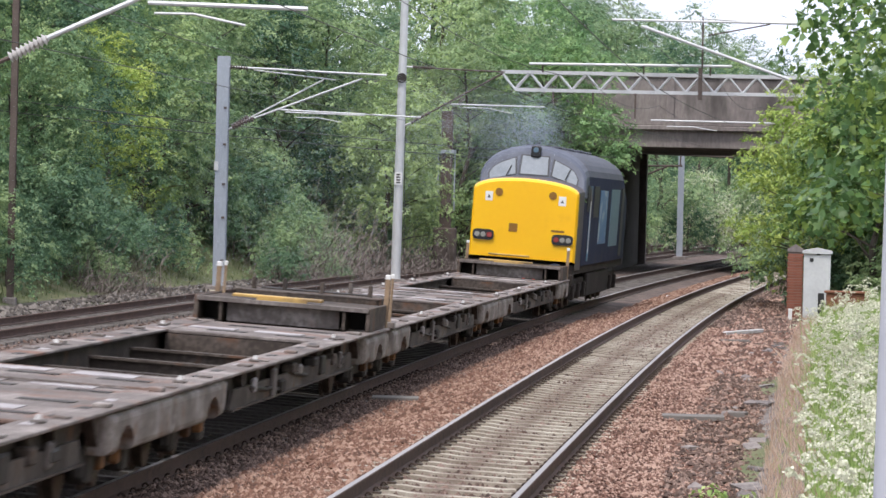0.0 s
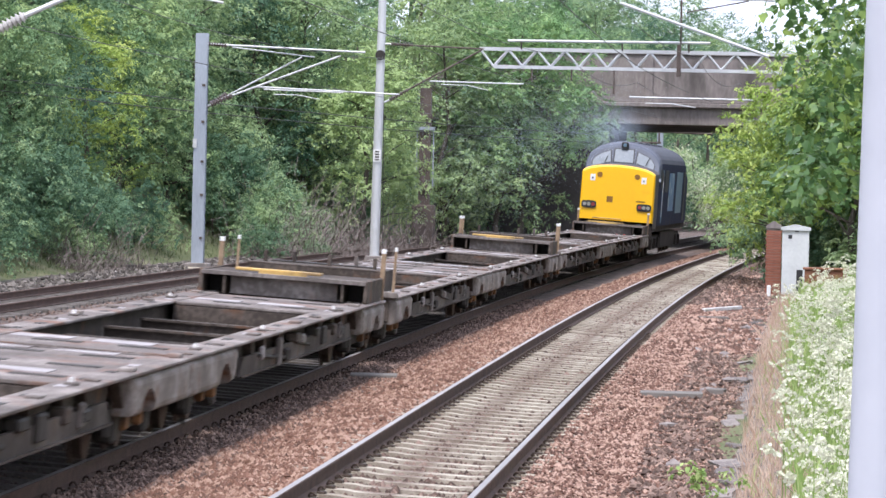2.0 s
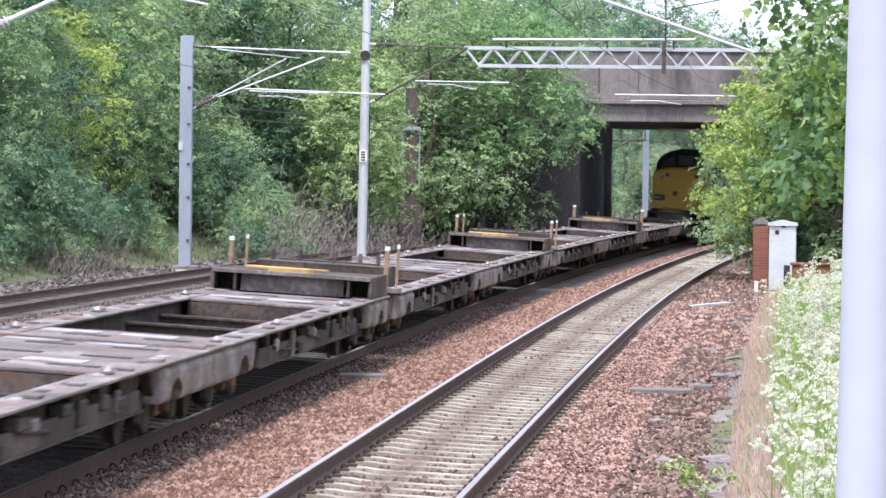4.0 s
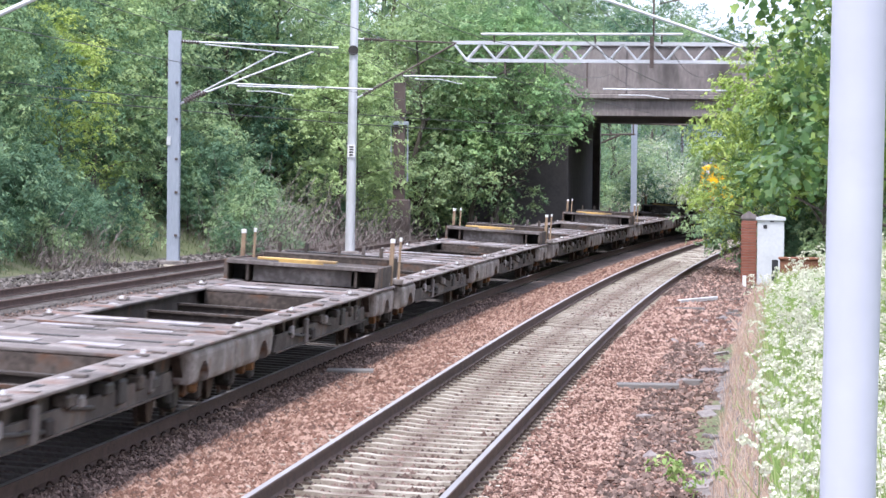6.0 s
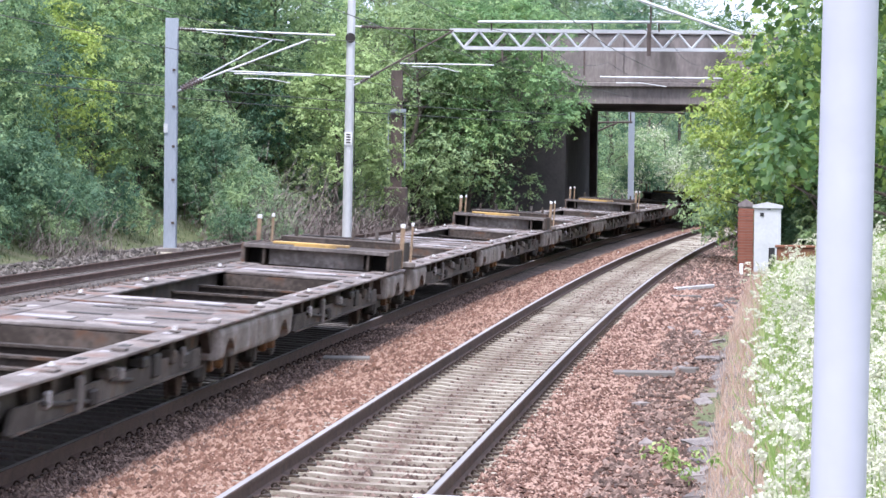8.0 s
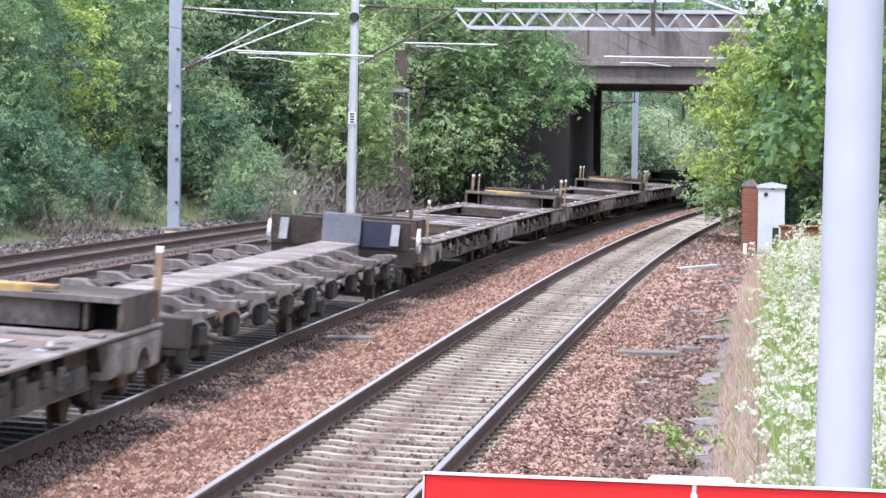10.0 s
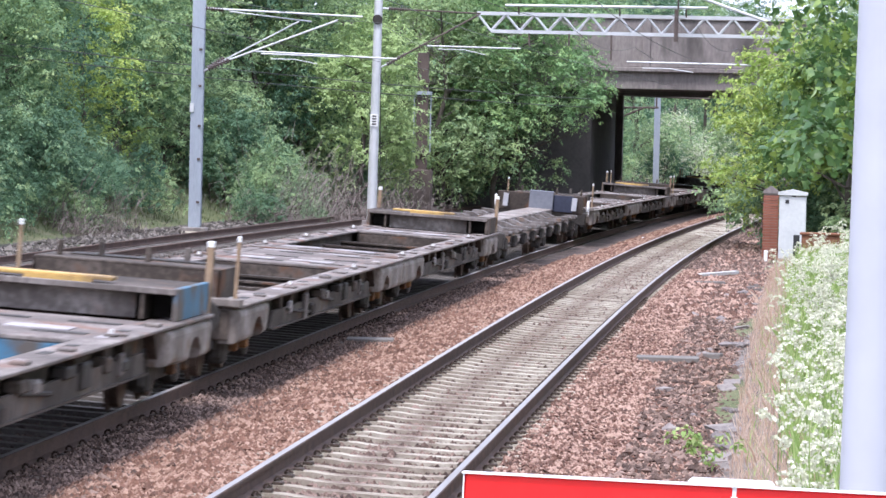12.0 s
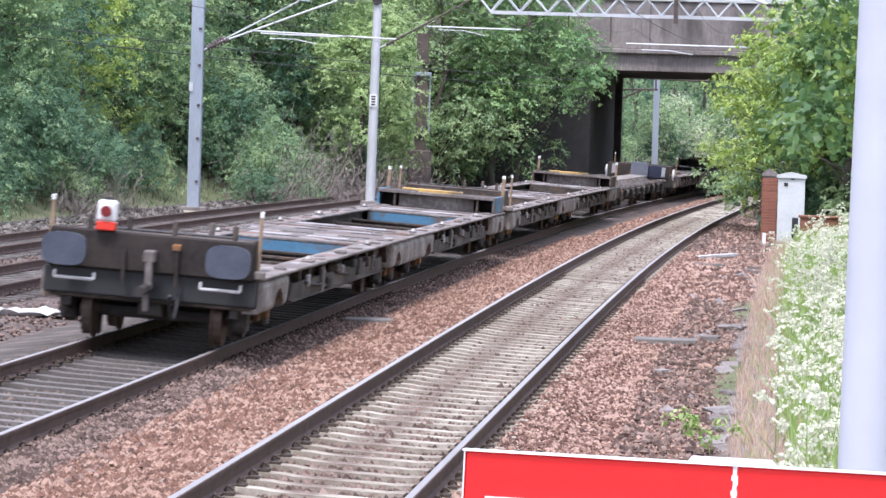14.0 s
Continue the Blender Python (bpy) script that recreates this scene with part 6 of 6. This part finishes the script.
def cow_parsley():
    """Stands of white umbels on thin stalks."""
    rng = np.random.default_rng(77)
    v_all, f_all, k = [], [], 0
    st = B()
    for i in range(2000):
        y = 26 + 66 * rng.random() ** 1.6
        o = 3.4 + 3.2 * rng.random()
        if noise.noise(Vector((o * 2.2, y * 0.45, 5.0))) < 0.2 - 0.36 * min(o - 3.4, 0.8) + 0.002 * max(y - 45, 0):
            continue
        x = near_x(y) + o
        z = ground_z(x, y)
        h = rng.uniform(0.4, 1.15)
        lean = rng.normal(size=2) * 0.1
        top = np.array([x + lean[0], y + lean[1], z + h])
        if i % 2 == 0:
            tube(st, (x, y, z), tuple(top), 0.006, 0.004, n=3, caps=False)
        for j in range(rng.integers(2, 7)):
            c = top + rng.normal(size=3) * np.array([0.09, 0.12, 0.1])
            n, rad = 24, rng.uniform(0.035, 0.075)
            a, q = rng.uniform(0, 6.283, n), rad * np.sqrt(rng.random(n))
            tilt = rng.normal(size=2) * 0.5
            dx, dy = q * np.cos(a), q * np.sin(a)
            ctr = c + np.stack([dx, dy, tilt[0] * dx + tilt[1] * dy - 6.0 * q * q + rng.normal(size=n) * 0.006], 1)
            s = rng.uniform(0.009, 0.019, n)
            quad = rng.normal(size=(n, 2, 3))
            u, w = quad[:, 0], quad[:, 1]
            u /= np.linalg.norm(u, axis=1)[:, None]
            w -= u * np.sum(u * w, axis=1)[:, None]
            w /= np.linalg.norm(w, axis=1)[:, None]
            u, w = u * s[:, None], w * s[:, None]
            v_all.append(np.stack([ctr - u, ctr - w, ctr + u, ctr + w], 1).reshape(-1, 3))
            f_all.append(np.arange(n * 4).reshape(n, 4) + k)
            k += n * 4
    tagged(new("cow_parsley", raw_mesh("cow_parsley", np.concatenate(v_all).tolist(), np.concatenate(f_all).tolist(), "blossom")), "white umbels of cow parsley in the verge", "wild flowers", kind="stuff")
    tagged(mesh_object("flower_stalks", st, "grass"), "thin green stalks under the white umbels", "stalks", kind="stuff")


def brambles():
    """Tangles of arching dead stems at the foot of the bank."""
    rng = np.random.default_rng(9)
    vs, fs, k = [], [], 0
    for x0, y, size in ((-20.6, 112, 0.8), (-20.2, 115.5, 0.7), (-17.9, 136.5, 0.8), (-17.5, 139, 1.1), (-17.9, 141, 1.3), (-17.2, 143, 1.0), (-18.4, 145, 1.3), (-15.9, 152, 0.8), (-15.3, 155, 0.9)):
        z0 = ground_z(x0, y) - 0.05
        for i in range(210):
            p = np.array([rng.normal() * 0.9, rng.normal() * 0.9, 0.0]) * size + (x0, y, z0)
            a, ln, r = rng.uniform(0, 6.283), rng.uniform(0.5, 2.4) * size, rng.uniform(0.004, 0.009)
            up, dn = rng.uniform(0.5, 1.9), rng.uniform(0.3, 1.5)
            wob = rng.normal(size=(6, 3)) * 0.13 * size
            for j in range(6):
                t = j / 5
                q = p + np.array([math.cos(a) * ln * 0.6 * t, math.sin(a) * ln * 0.6 * t, ln * max(up * t - dn * t * t, 0.02)]) + wob[j]
                vs += [q + (r, 0, 0), q + (-r, 0, r)]
                if j:
                    fs.append((k - 2, k - 1, k + 1, k))
                k += 2
    ob = new("brambles", raw_mesh("brambles", [tuple(v) for v in vs], fs, "dead"))
    tagged(ob, "tangles of dry grey-brown bramble stems", "brambles", kind="stuff")


def build_verge():
    blades("verge_grass", "grass", "lush bright green grass and nettles on the verge", 36000, (25, 110, 3.5, 9.0), (0.2, 0.65), (0.005, 0.013), 5)
    blades("verge_grass", "grass", "short green grass behind the cabinet", 9000, (104, 150, 3.6, 9.0), (0.2, 0.5), (0.01, 0.03), 6)
    blades("dry_grass", "dry_grass", "tall straw-coloured dead grass at the edge of the ballast", 17000, (26, 104, 2.98, 3.75), (0.05, 0.32), (0.002, 0.005), 7)
    blades("verge_grass", "grass", "thin green grass among the dead stalks", 1200, (26, 100, 3.1, 3.7), (0.06, 0.3), (0.003, 0.007), 17)
    blades("bank_grass", "dull_grass", "rough grass at the foot of the wooded bank", 5200, (96, 165, -19.5, -17.0), (0.08, 0.28), (0.004, 0.012), 8)
    brambles()
    cow_parsley()
    rng = np.random.default_rng(3)
    cs = [(rng.normal() * 0.12, rng.normal() * 0.12, rng.uniform(0.05, 0.34)) for i in range(12)]
    v, f = leaf_cloud(rng, cs, [0.09] * 12, 18, (0.03, 0.075))
    w = new("weed", raw_mesh("weed", v.tolist(), f.tolist(), "grass"))
    w.matrix_basis = pose(-0.85, 36.6, -0.2)
    tagged(w, "small bright green weed growing in the ballast", "weed", kind="stuff")


build_verge()


# ---- trackside things ----
def equipment_cabinet():
    c = tagged(new("equipment_cabinet"), "pale grey trackside equipment cabinet with ridged lid", "cabinet")
    c.matrix_basis = pose(-0.1, 107, -0.2)
    bm = B()
    box(bm, -0.36, 0.36, -0.2, 0.2, 0, 1.72, 0.02)
    body = part("body", bm, "cabinet", c)
    bm = B()
    prism(bm, [(-0.4, 1.72), (0.4, 1.72), (0.4, 1.8), (0.0, 1.88), (-0.4, 1.8)], "y", -0.25, 0.25)
    part("lid", bm, "cabinet", c)
    bm = B()
    box(bm, -0.2, -0.1, -0.215, -0.2, 1.5, 1.6)
    part("lock_plate", bm, "black", body)
    bm = B()
    box(bm, -0.02, 0.08, -0.215, -0.2, 1.68, 1.71)
    part("vent", bm, "black", body)


def brick_pillar():
    p = tagged(new("brick_pillar"), "weathered red brick pillar with stone cap", "pillar")
    p.matrix_basis = pose(-0.69, 108, -0.3)
    bm = B()
    box(bm, -0.185, 0.185, -0.185, 0.185, 0, 1.85)
    part("core", bm, "mortar", p)
    bm = B()
    box(bm, -0.105, 0.105, -0.05, 0.05, -0.0325, 0.0325, 0.004)
    me = bpy.data.meshes.new("brick")
    bm.to_mesh(me)
    bm.free()
    me.materials.append(M["brick"])
    for row in range(24):
        z = 0.04 + row * 0.075
        for k in (-1, 1):
            off = 0.035 if row % 2 else -0.035
            for m in (pose(k * 0.1 + off * 0.3, -0.15, z), pose(k * 0.1, 0.15, z), pose(k * 0.15, 0.0, z, 0, 0, 90)):
                b = new("brick", me)
                b.parent = p
                b.matrix_basis = m
    bm = B()
    prism(bm, [(-0.23, 1.85), (0.23, 1.85), (0.2, 1.93), (0, 2.05), (-0.2, 1.93)], "y", -0.23, 0.23)
    part("cap", bm, "bridge", p)


def lamp_post():
    p = tagged(new("platform_lamp_post"), "white painted tubular steel lamp post near the platform end", "lamp post")
    p.matrix_basis = pose(0.17, 10, -0.25, 0, 0.75, 0)
    bm = B()
    tube(bm, (0, 0, 0), (0, 0, 6.5), 0.071, 0.068, n=40, caps=False)
    part("column", bm, "pole", p, smooth=True)
    bm = B()
    tube(bm, (0, 0, 0), (0, 0, 1.1), 0.09, n=40)
    part("base_sleeve", bm, "pole", p, smooth=True)
    bm = B()
    box(bm, -0.9, 0.1, -0.12, 0.12, 6.45, 6.6, 0.03)
    part("lantern", bm, "cabinet", p)


def warning_sign():
    s = tagged(new("warning_sign"), "red and white enamel warning board with a chipped top edge", "sign")
    s.matrix_basis = pose(0, 3.2, 0, 0, 1.2, 0)
    x0, x1, top = -0.31, 0.36, 2.4525
    bm = B()
    box(bm, x0, x1, 0, 0.012, top - 0.5, top, 0.002)
    part("board", bm, "sign_red", s)
    bm = B()
    box(bm, x0 - 0.002, x1 + 0.002, -0.003, 0.015, top - 0.0003, top + 0.0006)
    part("edge_strip", bm, "white", s)
    bm = B()
    box(bm, x0 - 0.0008, x0 + 0.0004, -0.002, 0.014, top - 0.5, top)
    part("edge_strip", bm, "white", s)
    bm = B()
    box(bm, x0 + 0.018, x1 - 0.02, -0.003, -0.0005, top - 0.46, top - 0.036)
    part("white_panel", bm, "white", s)
    bm = B()
    rng = random.Random(4)
    x = -0.092
    for i in range(9):
        box(bm, x - 0.0015 - rng.random() * 0.0012, x + 0.0015 + rng.random() * 0.0015, -0.0012, -0.0002, top - 0.004 * (i + 1), top - 0.004 * i)
        x += rng.uniform(-0.0008, 0.001)
    part("chip", bm, "white", s, "white scratch where the enamel chipped")
    bm = B()
    box(bm, -0.13, -0.06, 0.013, 0.03, top - 0.3, top + 0.004, 0.003)
    part("clamp", bm, "white", s)
    for x in (-0.16, 0.2):
        bm = B()
        tube(bm, (x, 0.045, 0.9), (x, 0.045, top - 0.05), 0.025, n=14)
        part("post", bm, "steel", s)


def platform():
    bm = B()
    prism(bm, [(-60, -0.4), (14, -0.4), (14, -0.35), (5, 0.91), (-60, 0.91)], "x", -1.85, 6)
    tagged(mesh_object("platform", bm, "bridge"), "grey concrete platform end ramping down to the track", "platform", kind="structure")


def debris():
    def slab(x0, x1, y, z, d, mat, label, name, rz=0):
        bm = B()
        box(bm, -(x1 - x0) / 2, (x1 - x0) / 2, -d / 2, d / 2, 0, 0.09, 0.012)
        ob = mesh_object(name, bm, mat)
        ob.matrix_basis = pose((x0 + x1) / 2, y, z, 0, 0, rz)
        return tagged(ob, label, "debris")
    slab(-2.16, -1.29, 55.4, -0.27, 0.55, "plank", "grey timber baulk lying on the ballast", "timber_baulk", 2)
    slab(-1.25, -1.0, 56.6, -0.27, 0.3, "plank", "broken bit of grey timber", "timber_piece", -8)
    slab(-6.4, -5.72, 57.0, -0.21, 0.6, "plank", "flat grey board between the tracks", "board", 5)
    slab(-3.2, -0.3, 92.4, -0.22, 0.1, "sheet", "pale weathered plank lying in the cess", "plank", 74)
    slab(-2.4, -1.5, 87.0, -0.26, 0.15, "plank", "dark old plank lying in the cess", "plank", 12)
    slab(-19.9, -18.35, 117.9, -0.28, 0.3, "soot", "blackened timber baulk beside the mast foot", "timber_baulk", -3)
    slab(-20.3, -18.9, 118.5, -0.2, 0.35, "soot", "stacked blackened timber beside the mast foot", "timber_baulk", 4)
    bm = B()
    box(bm, -0.45, 0.55, -0.4, 0.4, -0.1, 0.14, 0.04)
    ob = mesh_object("mast_footing", bm, "sleeper")
    ob.matrix_basis = pose(-17.95, 118.9, -0.28)
    tagged(ob, "rough pale concrete footing at the mast foot", "footing")
    rng = random.Random(31)
    for i in range(26):
        y = rng.uniform(95, 128)
        sz = rng.uniform(0.05, 0.13)
        bm = B()
        bmesh.ops.create_icosphere(bm, subdivisions=1, radius=sz)
        for v in bm.verts:
            v.co *= rng.uniform(0.6, 1.25)
            v.co.z *= 0.5
        ob = mesh_object("litter_stone", bm, ("sheet", "sleeper", "soot")[i % 3])
        ob.matrix_basis = pose(near_x(y) - rng.uniform(16.2, 17.3), y, -0.24, 0, 0, rng.uniform(0, 360))
        tagged(ob, ("scrap of dirty white litter at the bank foot", "pale lump of concrete at the bank foot", "sooty stone lying at the bank foot")[i % 3], ("litter", "stone", "stone")[i % 3], "litter at the bank foot")
    rng = random.Random(9)
    y = 34.0
    while y < 98:
        ln, w = rng.uniform(0.35, 0.9), rng.uniform(0.09, 0.15)
        if rng.random() < 0.42:
            bm = B()
            box(bm, -w, w, -ln / 2, ln / 2, 0, 0.12, 0.015)
            for v in bm.verts:
                v.co += Vector((rng.uniform(-0.02, 0.02), rng.uniform(-0.03, 0.03), rng.uniform(-0.015, 0.015)))
            ob = mesh_object("edging_block", bm, "edging")
            u = 2.9 - 0.0045 * (y - 43)
            ob.matrix_basis = pose(near_x(y) + u + rng.uniform(-0.08, 0.08), y, -0.335, rng.uniform(-4, 4), rng.uniform(-9, 9), rng.uniform(-14, 14))
            tagged(ob, "worn grey stone edging block beside the ballast", "block", "edging blocks")
        y += ln + rng.uniform(0.1, 1.0)
    for i in range(40):
        y = rng.uniform(38, 95)
        s = rng.uniform(0.05, 0.14)
        bm = B()
        bmesh.ops.create_icosphere(bm, subdivisions=1, radius=s)
        for v in bm.verts:
            v.co *= rng.uniform(0.7, 1.2)
            v.co.z *= 0.6
        ob = mesh_object("rubble", bm, "stone_red" if i % 3 else "bridge")
        ob.matrix_basis = pose(near_x(y) + rng.uniform(1.7, 2.7), y, -0.25, 0, 0, rng.uniform(0, 360))
        tagged(ob, "lump of rubble lying on the ballast", "stone", "rubble stones")
    b = tagged(new("rusty_box"), "rusty low steel box behind the flowers", "box")
    b.matrix_basis = pose(0.7, 104, -0.2)
    bm = B()
    box(bm, -0.55, 0.55, -0.3, 0.3, 0, 0.74, 0.02)
    part("body", bm, "rust_box", b)
    bm = B()
    box(bm, -0.6, 0.6, -0.35, 0.35, 0.74, 0.8, 0.015)
    part("lid", bm, "rust_box", b)
    bm = B()
    box(bm, -0.08, 0.08, -0.05, 0.05, 0, 0.75, 0.01)
    ob = mesh_object("stake", bm, "black")
    ob.matrix_basis = pose(0.02, 103, -0.2)
    tagged(ob, "short black stake beside the rusty box", "stake")
    bm = B()
    box(bm, -0.05, 0.05, -0.04, 0.04, 0, 0.32, 0.01)
    ob = mesh_object("marker_peg", bm, "white")
    ob.matrix_basis = pose(-0.78, 105.5, -0.25)
    tagged(ob, "small white marker peg beside the pillar", "peg")
    bm = B()
    bmesh.ops.create_grid(bm, x_segments=14, y_segments=8, size=0.5)
    for v in bm.verts:
        v.co = Vector((v.co.x * 1.5, v.co.y * 0.9, 0.16 * abs(noise.noise(v.co * 3.0)) + 0.06 * noise.noise(v.co * 9.0) + 0.03))
    bmesh.ops.solidify(bm, geom=bm.faces[:], thickness=0.01)
    ob = mesh_object("plastic_sheet", bm, "sheet")
    ob.matrix_basis = pose(-10.9, 56.6, -0.24)
    tagged(ob, "crumpled dirty white plastic sheet beside the track", "sheet")
    bm = B()
    bmesh.ops.create_icosphere(bm, subdivisions=2, radius=0.12)
    for v in bm.verts:
        v.co.z *= 0.6
    ob = mesh_object("white_stone", bm, "white")
    ob.matrix_basis = pose(-4.72, 123.9, -0.15)
    tagged(ob, "white painted stone between the tracks", "stone")


equipment_cabinet()
brick_pillar()
lamp_post()
warning_sign()
platform()
debris()


# ---- tracks, piece by piece ----
build_track("railway_track", 0.0, True, "sleeper", MAIN_Y0, MAIN_Y1, 20, 130, "near railway track with concrete sleepers and bright rails")
build_track("railway_track", -SPACING, True, "sleeper_dark", MAIN_Y0, MAIN_Y1, 30, 66, "train's railway track with grimy sleepers")
build_track("railway_track", TRACKS["loop"], False, "sleeper_dark", MAIN_Y0, MAIN_Y1, 44, 66, "rusty far railway track")
build_track("railway_track", TRACKS["siding"], False, "sleeper_dark", MAIN_Y0, MAIN_Y1, 52, 70, "rusty siding beside the wooded bank")
build_stones()
motions()
